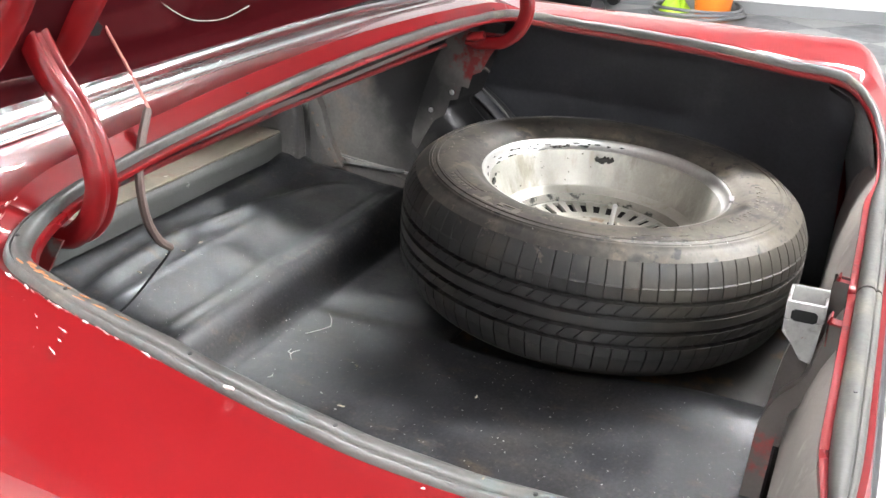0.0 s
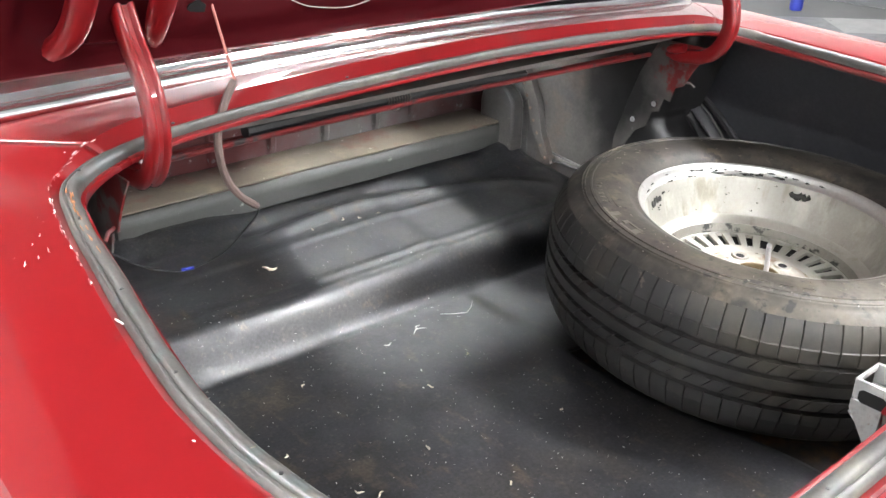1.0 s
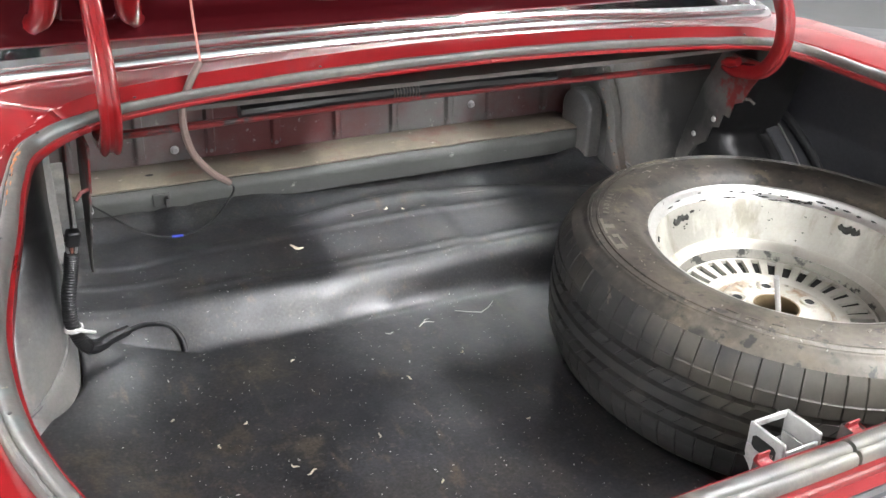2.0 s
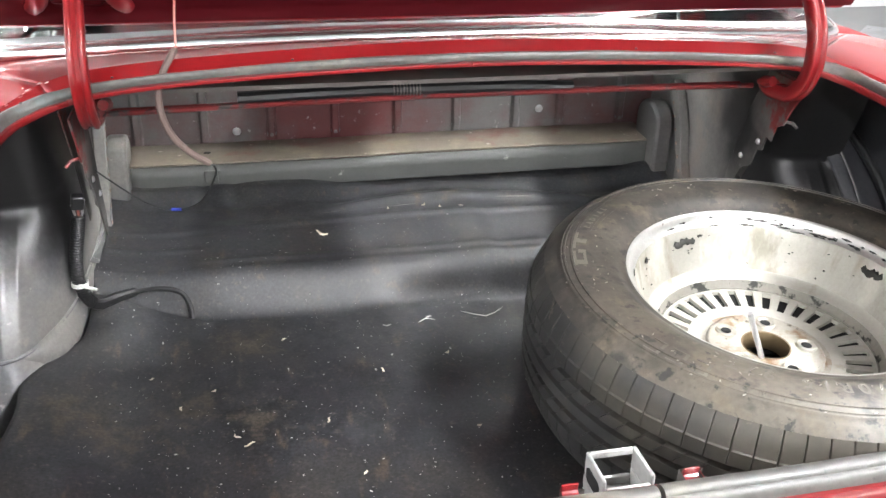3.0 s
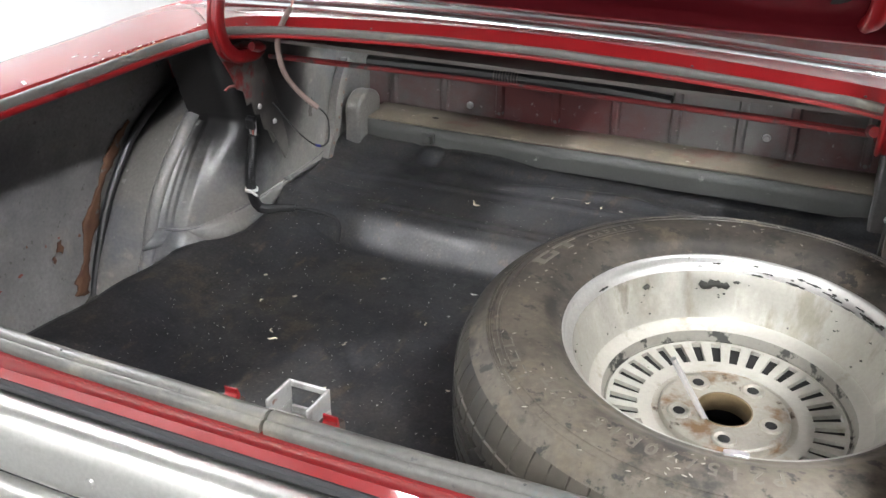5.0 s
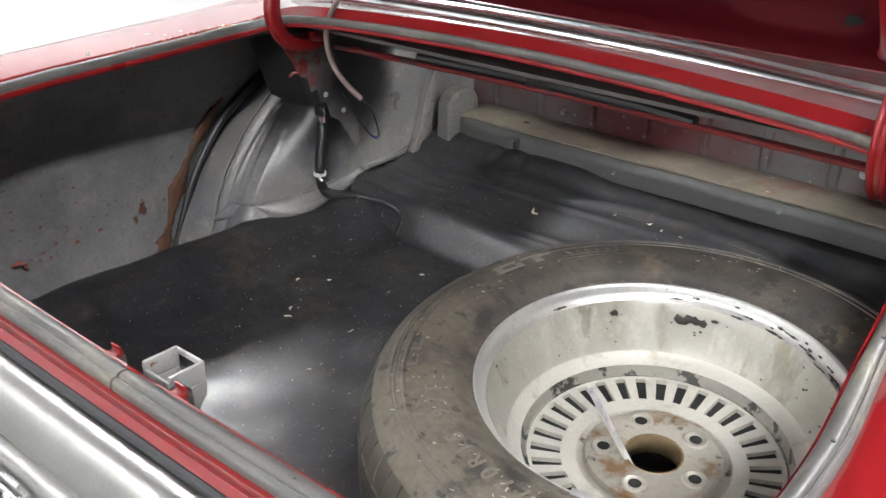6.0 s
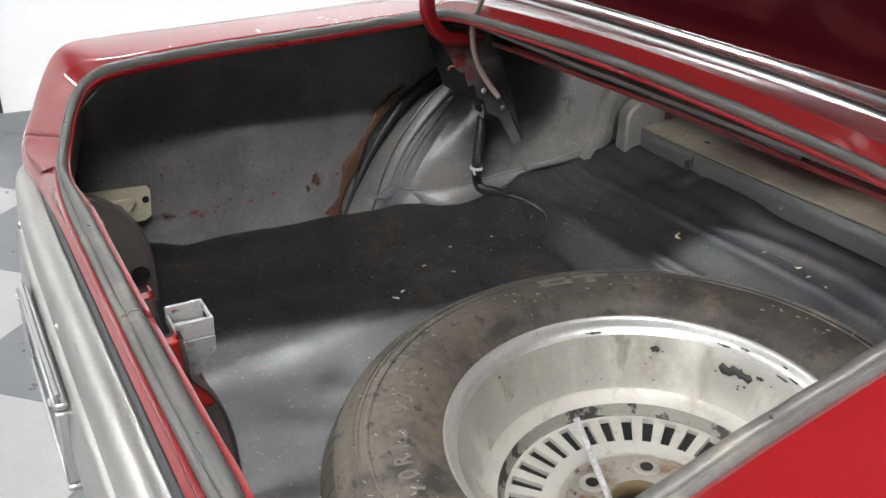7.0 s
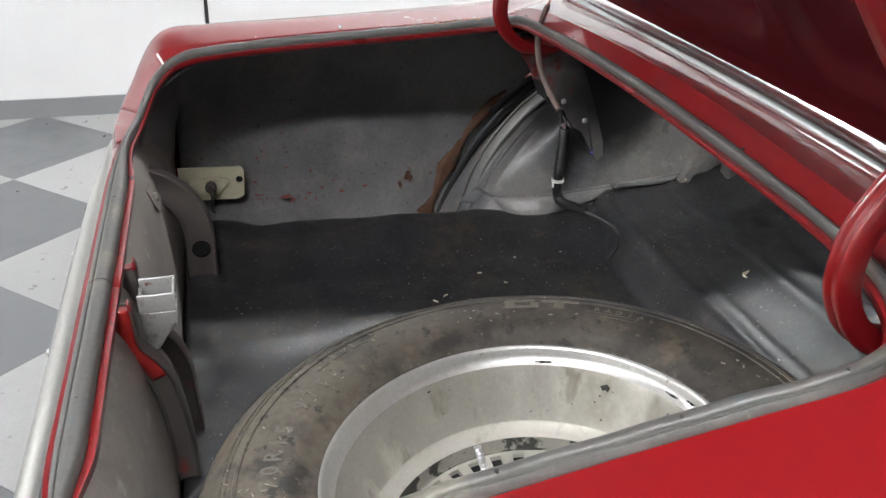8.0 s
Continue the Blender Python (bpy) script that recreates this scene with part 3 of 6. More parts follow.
# ---- rear window and cabin ----
window = part("rear_window", sheet([[Vector((x * (0.66 - 0.10 * v), 0.845 + 0.62 * v - 0.02 * (1 - x * x) + 0.03, 1.114 + 0.30 * v - 0.022 * x * x)) for x in [i / 10 for i in range(-10, 11)]] for v in [j / 6 for j in range(7)]]), GLASSM, car, "sloping clear rear window glass", thick=0.004)
window.visible_shadow = False
TRIM = [(-0.672, 1.10, 1.128), (-0.672, 0.93, 1.114), (-0.665, 0.872, 1.107), (-0.64, 0.842, 1.109), (-0.58, 0.828, 1.113), (-0.4, 0.815, 1.121), (-0.2, 0.808, 1.126), (0, 0.806, 1.127)]
TRIM = TRIM + [(-x, y, z - 0.007 * smooth(0.1, 0.45, -x)) for x, y, z in TRIM[-2::-1]]
part("window_trim", ribbon([q + Vector((0, -0.002, 0.006)) for q in spline(TRIM, 120)], ((-0.0175, -0.012), (-0.0180, -0.002), (-0.0160, 0.003), (-0.0110, 0.0062), (-0.0060, 0.0072), (-0.0048, 0.0052), (-0.0034, 0.0052), (-0.0022, 0.0078), (0.0040, 0.0088), (0.0100, 0.0074), (0.0150, 0.0032), (0.0165, -0.004), (0.0160, -0.012)), (0, -0.55, 0.83)), CHROME_TRIM, window, "bright grooved chrome rear window moulding", angle=50)
for sd in (-1, 1):
    part("sail_panel", sheet([[mirrored(q, sd) for q in r] for r in (((0.69, 0.93, 1.09), (0.70, 1.2, 1.25), (0.62, 1.5, 1.43)), ((0.73, 0.98, 1.085), (0.74, 1.25, 1.24), (0.66, 1.55, 1.43)), ((0.77, 1.2, 1.08), (0.76, 1.4, 1.22), (0.68, 1.7, 1.43)))]), RED, car, "red roof pillar beside the rear window", thick=0.004)
part("roof", sheet([[Vector((x * 0.66, y, 1.44 + 0.02 * (1 - x * x))) for x in (-1, -0.5, 0, 0.5, 1)] for y in (1.46, 1.8, 2.2)]), RED, car, "red roof panel", thick=0.004)
bm = boxed((-0.64, 0.88, 1.082), (0.64, 0.93, 1.098))
box(bm, (-0.64, 1.285, 1.082), (0.64, 1.42, 1.098))
for x0, x1 in ((-0.64, -0.46), (-0.12, 0.12), (0.46, 0.64)):
    box(bm, (x0, 0.93, 1.082), (x1, 1.285, 1.098))
for x0, x1 in ((-0.46, -0.12), (0.12, 0.46)):
    box(bm, (x0, 0.93, 1.082), (x1, 1.0, 1.098))
    box(bm, (x0, 1.18, 1.082), (x1, 1.285, 1.098))
part("parcel_shelf", bm, BRACKET, car, "bare parcel shelf frame with two large cutouts")
part("shelf_panel", boxed((-0.60, 0.735, 1.072), (0.60, 0.88, 1.078)), BRACKET, car, "dark panel below the deck")

# ---- boot lid ----
LID = radians(52)
LID_O = Vector((0, 0.803, 1.167))
LID_U = Vector((0, -math.cos(LID), math.sin(LID)))
LID_N = Vector((0, -math.sin(LID), -math.cos(LID)))


def lid_at(x, u, h):
    return LID_O + Vector((x, 0, 0)) + LID_U * u + LID_N * h


def lid_depth(x, u):
    """Height of the inner pressing over the outer skin."""
    ax = abs(x)
    edge = min(0.645 - ax, u, 0.70 - u)
    h = 0.006 + 0.022 * smooth(0.0, 0.012, edge) - 0.006 * smooth(0.016, 0.024, edge)

    def pocket(x0, x1, u0, u1, r):
        dx, du = max(x0 - ax, ax - x1), max(u0 - u, u - u1)
        d = math.hypot(max(dx + r, 0), max(du + r, 0)) + min(max(dx, du) + r, 0) - r
        return 1 - smooth(-0.012, 0.012, d)

    h -= 0.016 * pocket(-0.20, 0.20, 0.085, 0.60, 0.06)
    h -= 0.016 * pocket(0.26, 0.44, 0.07, 0.60, 0.05)
    h -= 0.014 * pocket(0.545, 0.60, 0.05, 0.60, 0.025)
    h += 0.012 * pocket(0.455, 0.535, 0.05, 0.26, 0.02)
    return h


lid = part("boot_lid", sheet([[lid_at(0.645 * x, u, -0.012 * (1 - x * x)) for x in [i / 20 for i in range(-20, 21)]] for u in [0.70 * j / 14 for j in range(15)]]), RED, car, "open red boot lid", thick=0.003)
part("inner_panel", sheet([[lid_at(0.645 * i / 90, 0.70 * j / 56, lid_depth(0.645 * i / 90, 0.70 * j / 56)) for i in range(-90, 91)] for j in range(57)]), RED_SHADED, lid, "pressed inner panel of the lid in red paint, darkened for shade", angle=60)
part("lid_edge", tube([lid_at(-0.645, 0.70, 0.008), lid_at(-0.647, 0.02, 0.008), lid_at(-0.63, -0.002, 0.008), lid_at(0.63, -0.002, 0.008), lid_at(0.647, 0.02, 0.008), lid_at(0.645, 0.70, 0.008), lid_at(-0.645, 0.70, 0.008)], 0.009, 8), RED, lid, "folded red edge of the lid")

# mounting pads where the hinge arms meet the lid
LID_M = Matrix(((1, 0, 0, 0), (0, LID_U.y, LID_N.y, LID_O.y), (0, LID_U.z, LID_N.z, LID_O.z), (0, 0, 0, 1)))
for sd in (-1, 1):
    pad = part("hinge_pad", prism([(-0.034, 0.055), (0.030, 0.050), (0.036, 0.075), (0.030, 0.205), (0.014, 0.232), (-0.018, 0.230), (-0.032, 0.20)], 0.022, ((1, 0, 0), (0, 1, 0), (0, 0, 1), (0.503 * sd, 0, 0.012))), RED_SHADED, lid, "raised pad where the hinge arm is bolted", bevel=0.005)
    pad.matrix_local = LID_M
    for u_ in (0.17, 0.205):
        b_ = part("pad_bolt", lathe([(0.0001, 0.009), (0.007, 0.009), (0.0085, 0.006), (0.0085, 0.0), (0.013, 0.0)], 6), RED_SHADED, pad, "painted bolt head")
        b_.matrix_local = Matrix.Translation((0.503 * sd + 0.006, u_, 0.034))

for x_, u_, w_, l_ in ((-0.408, 0.072, 0.014, 0.030), (-0.532, 0.082, 0.008, 0.024), (0.408, 0.072, 0.014, 0.030)):
    hole_ = part("access_hole", prism([(-w_, -0.4 * l_), (0.2 * w_, -0.5 * l_), (w_, -0.3 * l_), (0.9 * w_, 0.2 * l_), (0.1 * w_, 0.5 * l_), (-0.6 * w_, 0.3 * l_)], 0.0015, ((1, 0, 0), (0, 1, 0), (0, 0, 1), (0, 0, 0))), DARK, lid, "dark access hole in the inner panel", bevel=0.0004)
    hole_.matrix_local = LID_M @ Matrix.Translation((x_, u_, lid_depth(x_, u_) + 0.0004))
for sd in (-1, 1):
    for dx in (-0.047, 0.044):
        pts_ = spline([lid_at(sd * 0.503 + dx * f, u_, 0.022 + h_) for f, u_, h_ in ((1.25, 0.035, -0.006), (1.05, 0.06, 0.004), (0.95, 0.10, 0.010), (0.95, 0.17, 0.012), (1.05, 0.24, 0.008), (1.3, 0.30, -0.004))], 22)
        part("pressed_rib", tube(pts_, [0.013 + 0.003 * math.sin(math.pi * k / 21) for k in range(22)], 12), RED, lid, "rounded red pressing beside the hinge arm")
part("scratch", tube(spline([lid_at(x_, u_, lid_depth(x_, u_) + 0.0006) for x_, u_ in ((-0.327, 0.105), (-0.305, 0.082), (-0.273, 0.068), (-0.232, 0.055), (-0.192, 0.051), (-0.157, 0.062))], 24), 0.0008, 5), SCUFF, lid, "pale curved scratch in the lid's paint")

# ---- gooseneck hinges ----
for sd in (-1, 1):
    arm_x, arm_y = (0.503, 0.0) if sd < 0 else (0.493, -0.022)
    pts = spline([(arm_x, y + arm_y, z) for y, z in ((0.772, 1.050), (0.752, 1.044), (0.728, 1.046), (0.700, 1.051), (0.677, 1.070), (0.664, 1.096), (0.662, 1.119), (0.667, 1.146), (0.681, 1.172), (0.699, 1.197), (0.712, 1.222), (0.727, 1.254), (0.740, 1.282))], 60)
    rows = []
    for i, c in enumerate(pts):
        d = (pts[min(i + 1, 59)] - pts[max(i - 1, 0)]).normalized()
        inward = d.cross(Vector((1, 0, 0)))
        rows.append([mirrored(c + Vector((a, 0, 0)) + inward * b, sd) for a, b in ((-0.0115, 0.007), (-0.012, -0.006), (-0.0105, -0.0105), (-0.008, -0.0125), (-0.005, -0.012), (-0.0025, -0.009), (0.0025, -0.009), (0.005, -0.012), (0.008, -0.0125), (0.0105, -0.0105), (0.012, -0.006), (0.0115, 0.007), (0.009, 0.010), (-0.009, 0.010))])
    bm = sheet(rows, closed_v=True)
    bm.verts.ensure_lookup_table()
    bm.faces.new([bm.verts[k] for k in range(14)])
    bm.faces.new([bm.verts[59 * 14 + k] for k in range(14)])
    arm = part("hinge_arm", bm, RED, car, "curved red channel-section gooseneck hinge arm", angle=50)
    part("hinge_end", tube([mirrored((arm_x - q[0], arm_y + q[1], q[2]), sd) for q in ((0.013, 0.735, 1.060), (0.015, 0.752, 1.056), (0.015, 0.768, 1.052))], [0.0075, 0.0095, 0.005], 10), RED_ROUGH, arm, "chipped red hinge end")
    plate = [(0.69, 1.055), (0.80, 1.055), (0.835, 0.99), (0.858, 0.93), (0.884, 0.85), (0.886, 0.822), (0.875, 0.81), (0.858, 0.838), (0.838, 0.872), (0.812, 0.888), (0.802, 0.918), (0.786, 0.922), (0.778, 0.948), (0.764, 0.945), (0.756, 0.972), (0.738, 0.98), (0.722, 1.01)]
    hp = part("hinge_bracket", prism(plate, 0.003, ((0, 1, 0), (0, 0, 1), (sd, 0, 0), (0.527 * sd, 0, 0))), HINGE_PLATE, car, "grey steel hinge bracket with red overspray, partly black", bevel=0.0006)
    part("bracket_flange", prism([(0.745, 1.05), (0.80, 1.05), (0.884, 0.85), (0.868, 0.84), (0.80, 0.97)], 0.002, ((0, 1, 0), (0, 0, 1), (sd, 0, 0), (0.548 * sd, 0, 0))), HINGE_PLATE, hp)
    for q in ((0.798, 0.934), (0.843, 0.894)):
        ob = part("screw", lathe([(0.0001, 0.004), (0.004, 0.003), (0.0055, 0.0)], 10), ZINC, hp, "bright screw head")
        ob.matrix_local = pose(0.5265 * sd, q[0], q[1], 0, -90 * sd, 0)
    for a, b in (((0.531, 0.742, 0.985), (0.548, 0.730, 0.977)),):
        part("hook", tube([mirrored(a, sd), mirrored(Vector(a).lerp(Vector(b), 0.6) + Vector((0, 0, 0.004)), sd), mirrored(b, sd)], 0.0026, 8), HINGE_PLATE, hp, "bent hook tab")

# ---- torsion rods with a black sleeve ----
rods = [((-0.50, 0.80, 1.028), (0.50, 0.84, 1.022)), ((-0.50, 0.845, 1.018), (0.50, 0.80, 1.030))]
for i, (a, b) in enumerate(rods):
    part("torsion_rod", tube([Vector(a).lerp(Vector(b), k / 6) + Vector((0, 0, 0.004 * math.sin(math.pi * k / 6))) for k in range(7)], 0.0042, 8), RED_DULL, car, "thin red torsion rod under the deck")
slv = part("rod_sleeve", tube(spline([(-0.315, 0.822, 1.036), (-0.15, 0.826, 1.038), (0.0, 0.826, 1.038), (0.12, 0.826, 1.036), (0.20, 0.824, 1.032)], 30), 0.0105, 10), BLACK, car, "black rubber sleeve round the torsion rods")
for k in range(9):
    x = -0.085 + 0.005 * k
    part("spring_coil", tube([(x, 0.826 + 0.0125 * math.cos(a), 1.0385 + 0.0125 * math.sin(a)) for a in [2 * math.pi * j / 10 for j in range(11)]], 0.0012, 5), BRACKET, slv, "small coil spring on the sleeve")

def arch_at(x, r, a):
    """A place on the wheel arch: half width, radius, angle; the lip leans more upright than the rest."""
    y, z = 1.20 - r * math.cos(a), 0.35 + r * math.sin(a)
    w = smooth(0.64, 0.70, x) * (1 - smooth(0.72, 0.80, x))
    return Vector((x - 0.018 * w * smooth(0.70, 0.90, z), y + w * table(z, [(0.0, 0.040), (0.666, 0.040), (0.875, -0.024), (0.92, -0.030)]), z))


DROP = [(0.722, 0.020), (0.717, 0.004), (0.714, -0.003), (0.708, -0.003), (0.700, 0.004), (0.69, 0.010), (0.665, 0.028), (0.64, 0.048), (0.617, 0.072), (0.598, 0.10), (0.58, 0.14), (0.570, 0.185), (0.565, 0.24), (0.562, 0.32), (0.560, 0.42)]


def arch_y(x, z):
    r = 0.655 - table(-x, [(-a, b) for a, b in DROP])
    return arch_at(x, r, math.asin(min(0.999, (z - 0.35) / r))).y


def tower_front(x, z):
    """The rearward face of the tower over the arch: follows the arch at the floor, then stands up towards the deck."""
    if z > 0.885:
        return table(z, [(0.885, 0.817), (0.90, 0.806), (0.99, 0.772), (1.05, 0.755)]) + 0.24 * (0.695 - x) - 0.05 * smooth(0.9, 1.05, z) * (0.695 - x)
    y = arch_y(x, min(z, 0.88))
    if z > 0.70:
        low = arch_y(x, 0.70)
        y += ((low + (0.817 + 0.24 * (0.695 - x) - low) * ((z - 0.70) / 0.185) ** 1.4) - y) * smooth(0.695, 0.66, x)
    for c, h in ((0.678, 0.0032), (0.664, 0.0022), (0.641, 0.0012)):
        y -= h * math.exp(-((x - c) / 0.0042) ** 2) * smooth(0.70, 0.73, z) * (1 - smooth(0.83, 0.885, z))
    return y


def tower(s, z):
    """A place on the tower's skin: s from 0 at the arch's lip over the rounded corner at 1 to 3 beside the beam."""
    y0 = tower_front(0.590, z)
    if s <= 1:
        x = 0.6953 - 0.0653 * s
        return Vector((x, tower_front(x, z), z))
    if s <= 2:
        t = s - 1
        a, b, c = Vector((0.630, tower_front(0.630, z), z)), Vector((0.580, y0 - 0.004, z)), Vector((0.574, y0 + 0.075, z))
        return a * (1 - t) ** 2 + b * 2 * t * (1 - t) + c * t * t
    t = s - 2
    return Vector((0.574 - 0.010 * math.sin(math.pi * t), y0 + 0.075 + (1.17 - y0 - 0.075) * t, z))


# ---- boot interior: pan, sides, wheel arches, bulkhead ----
def pan_height(x, y):
    ax = abs(x)
    z = 0.616 + 0.060 * smooth(0.905, 0.94, y) + 0.012 * smooth(1.05, 1.2, y)
    z -= 0.09 * smooth(0.66, 0.72, ax) * (1 - smooth(0.5, 0.75, y))
    return z


part("floor_pan", sheet([[Vector((0.84 * i / 40, 0.02 + 1.28 * j / 50, pan_height(0.84 * i / 40, 0.02 + 1.28 * j / 50))) for i in range(-40, 41)] for j in range(51)]), PAN, car, "bare steel boot floor with rust stains", thick=0.002)
for sd in (-1, 1):
    rows = []
    for j in range(25):
        y = 0.078 + j * 0.0575
        k = min(range(40, 120), key=lambda q: abs(SEALS[sd][q].y - min(y, 0.64)))
        tail = 1 - smooth(0.0, 0.16, y)
        top = SECTS[sd][k][0]
        zt = top.z - 0.002
        inset = 0.042 if sd > 0 else 0.0
        prof = [(abs(top.x) + 0.006, zt), (0.74 - inset, zt - 0.006), (0.785, zt - 0.028), (0.806, zt - 0.075), (0.818, 0.90), (0.832, 0.82), (0.836, 0.74), (0.832, 0.66), (0.822, 0.58), (0.81, 0.48)]
        rows.append([mirrored((x - (inset + (0.085 * (1 - smooth(0.08, 0.24, y)) * smooth(0.80, 0.93, z)) if x > 0.745 else 0.0), y + 0.03 * tail * (1 - abs(z - 0.8) * 3 if abs(z - 0.8) < 0.33 else 0), z), sd) for x, z in prof])
    part("quarter_inner", sheet(rows), PRIMER_DARK if sd < 0 else PRIMER_BLACK, car, "dark grey inner face of the quarter panel with rust marks" if sd < 0 else "blue-black inner face of the quarter panel", angle=50, thick=0.002)
    # wheel arch
    rows = []
    for x, dr in DROP[:5] + [(0.695, 0.007)]:
        rows.append([mirrored(arch_at(x, 0.655 - dr, radians(18 + 80 * q / 36)), sd) for q in range(37)])
    arch = part("wheel_arch", sheet(rows), PRIMER if sd < 0 else PRIMER_BLACK, car, "grey primed steel wheel arch inside the boot" if sd < 0 else "blue-black wheel arch inside the boot", angle=50, thick=0.002)
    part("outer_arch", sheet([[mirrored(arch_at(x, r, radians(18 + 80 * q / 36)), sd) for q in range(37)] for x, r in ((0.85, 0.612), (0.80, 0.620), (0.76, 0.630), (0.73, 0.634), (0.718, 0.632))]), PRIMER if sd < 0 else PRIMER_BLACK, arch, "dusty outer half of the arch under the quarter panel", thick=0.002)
    cols = [k / 30 for k in range(31)] + [1 + k / 14 for k in range(1, 15)] + [2 + k / 12 for k in range(1, 13)]
    part("tower", sheet([[mirrored(tower(q, 0.60 + 0.455 * j / 44), sd) for q in cols] for j in range(45)]), PRIMER_BLACKENED if sd < 0 else PRIMER_BROWN, arch, "grey steel tower over the arch, fading to black below the deck", angle=60)
    part("welded_lip", sheet([[mirrored(arch_at(x, r, radians(24 + 44 * q / 24)), sd) for x, r in ((0.7155, 0.640), (0.7165, 0.660), (0.712, 0.664))] for q in range(25)]), PRIMER, arch, "folded weld flange of the wheel arch", thick=0.003)
    lip = spline([(0.712, 0.655, 0.672), (0.668, 0.692, 0.682), (0.605, 0.732, 0.684), (0.578, 0.778, 0.686), (0.567, 0.855, 0.706), (0.563, 0.95, 0.738), (0.560, 1.06, 0.748)], 41)
    rows = []
    for k, c in enumerate(lip):
        q = 2.75 * k / 40
        t = tower(q, table(q, [(0, 0.702), (1, 0.706), (1.6, 0.722), (2, 0.732), (2.75, 0.757)]))
        rows.append([mirrored(p, sd) for p in (t + Vector((0, 0, 0.004)), t.lerp(c, 0.35), t.lerp(c, 0.75) + Vector((0, 0, 0.002)), c + Vector((0, 0, 0.0012 * math.sin(k * 1.7))), c + Vector((0, 0, -0.006)))])
    part("floor_lip", sheet(rows), PRIMER, arch, "grey lip where the arch meets the floor, dusty along its edge", thick=0.002)
    # outer half of the arch against the quarter panel
    line = spline([(0.818, 0.620, 0.56), (0.823, 0.647, 0.62), (0.825, 0.690, 0.712), (0.823, 0.738, 0.785), (0.818, 0.795, 0.850), (0.805, 0.865, 0.905), (0.79, 0.92, 0.93)], 48)
    inset = 0.042 if sd > 0 else 0.0
    rnd = random.Random(8)
    if sd < 0:
        part("rust_sealer", sheet([[mirrored(q + Vector((0.001, f * (0.019 + rnd.uniform(-0.007, 0.006)) * (1 - 0.4 * k / 47) * (0.75 + 0.35 * math.sin(k * 0.55)) - 0.024, 0.016 + 0.004 * rnd.uniform(-1, 1))), sd) for f in (-1, -0.3, 0.4, 1)] for k, q in enumerate(line[:33])]), RUST_ORANGE, arch, "wide rust-brown sealer smear along the arch", thick=0.004)
    part("harness_tube", tube([mirrored(q + Vector((-0.003 - inset, 0, 0)), sd) for q in line], 0.0085, 10), BLACK, arch, "thin black tube along the arch")
    part("seam_line", tube([mirrored(tower(q, table(q, [(0.08, 0.702), (1, 0.706), (1.6, 0.722), (2, 0.732), (2.75, 0.757)])) + Vector((-0.001, -0.001, 0)), sd) for q in [0.08 + 2.67 * k / 40 for k in range(41)]], 0.0013, 6), PRIMER_BLACK, arch, "dark sealed seam above the floor lip")
    # spot-welded flange beside the beam
    fl = [(1.065, 0.735), (1.085, 0.735), (1.125, 0.80), (1.140, 0.86), (1.165, 0.895), (1.185, 0.93), (1.165, 0.94), (1.135, 0.905), (1.112, 0.86), (1.098, 0.80)]
    flange = part("weld_flange", prism(fl, 0.018, ((0, 1, 0), (0, 0, 1), (-sd, 0, 0), (0.566 * sd, 0, 0))), PRIMER if sd < 0 else PRIMER_BROWN, car, "spot-welded steel flange", bevel=0.001)
    for q in range(7):
        y, z = table(q / 6, [(0, 1.082), (0.4, 1.115), (1, 1.155)]), 0.745 + 0.025 * q
        ob = part("weld_spot", lathe([(0.0001, 0.001), (0.003, 0.0008), (0.004, -0.001)], 8), BEAM, flange)
        ob.matrix_local = pose(0.5475 * sd, y, z, 0, -90 * sd, 0)
    rise = 0.826 if sd < 0 else 0.840
    knob = [(1.175, 0.742), (1.118, 0.742)] + [(1.17 - 0.052 * math.cos(a), rise + (0.036 + 0.010 * (sd > 0)) * math.sin(a)) for a in [math.pi * q / 12 for q in range(13)]] + [(1.222, 0.80)]
    part("beam_gusset", prism(knob, 0.036, ((0, 1, 0), (0, 0, 1), (-sd, 0, 0), (0.556 * sd, 0.04, 0))), PRIMER if sd < 0 else PRIMER_BROWN, car, "rounded steel gusset at the beam end", bevel=0.006)
    part("floor_flange", sheet([[mirrored((x, y, z), sd) for x, z in ((0.574, 0.757), (0.570, 0.744), (0.555, 0.741))] for y in (0.925, 0.96, 1.0, 1.04, 1.07)]), BEAM_FACE, car, "dusty flange along the floor edge", thick=0.002)
    # inner side wall above the beam, beside the bulkhead
    part("side_wall", boxed((min(0.572 * sd, 0.58 * sd), 1.16, 0.62), (max(0.572 * sd, 0.58 * sd), 1.31, 1.06)), PRIMER_DARK, car, "grey inner side wall")

# beam across the boot
bow = lambda x: 0.0006 * math.sin(7 * x) + 0.0004 * math.sin(23 * x + 1)
beam = part("cross_beam", sheet([[Vector((x, y, z + bow(x))) for y, z in ((1.305, 0.807), (1.255, 0.8055), (1.2040, 0.8041), (1.2010, 0.8032), (1.2000, 0.8008))] for x in [-0.532 + 1.064 * k / 40 for k in range(41)]]), BEAM, car, "dusty steel beam across the boot", thick=0.002, angle=24)
part("beam_face", sheet([[Vector((x, y, z + bow(x) - 0.0012 * math.sin(x * 5 + 1) * (0.80 - z) / 0.05)) for y, z in ((1.1990, 0.7995), (1.1985, 0.776), (1.1995, 0.7515), (1.2025, 0.7485), (1.225, 0.7475))] for x in [-0.532 + 1.064 * k / 40 for k in range(41)]]), BEAM_FACE, beam, "grey front face of the beam", thick=0.002, angle=30)
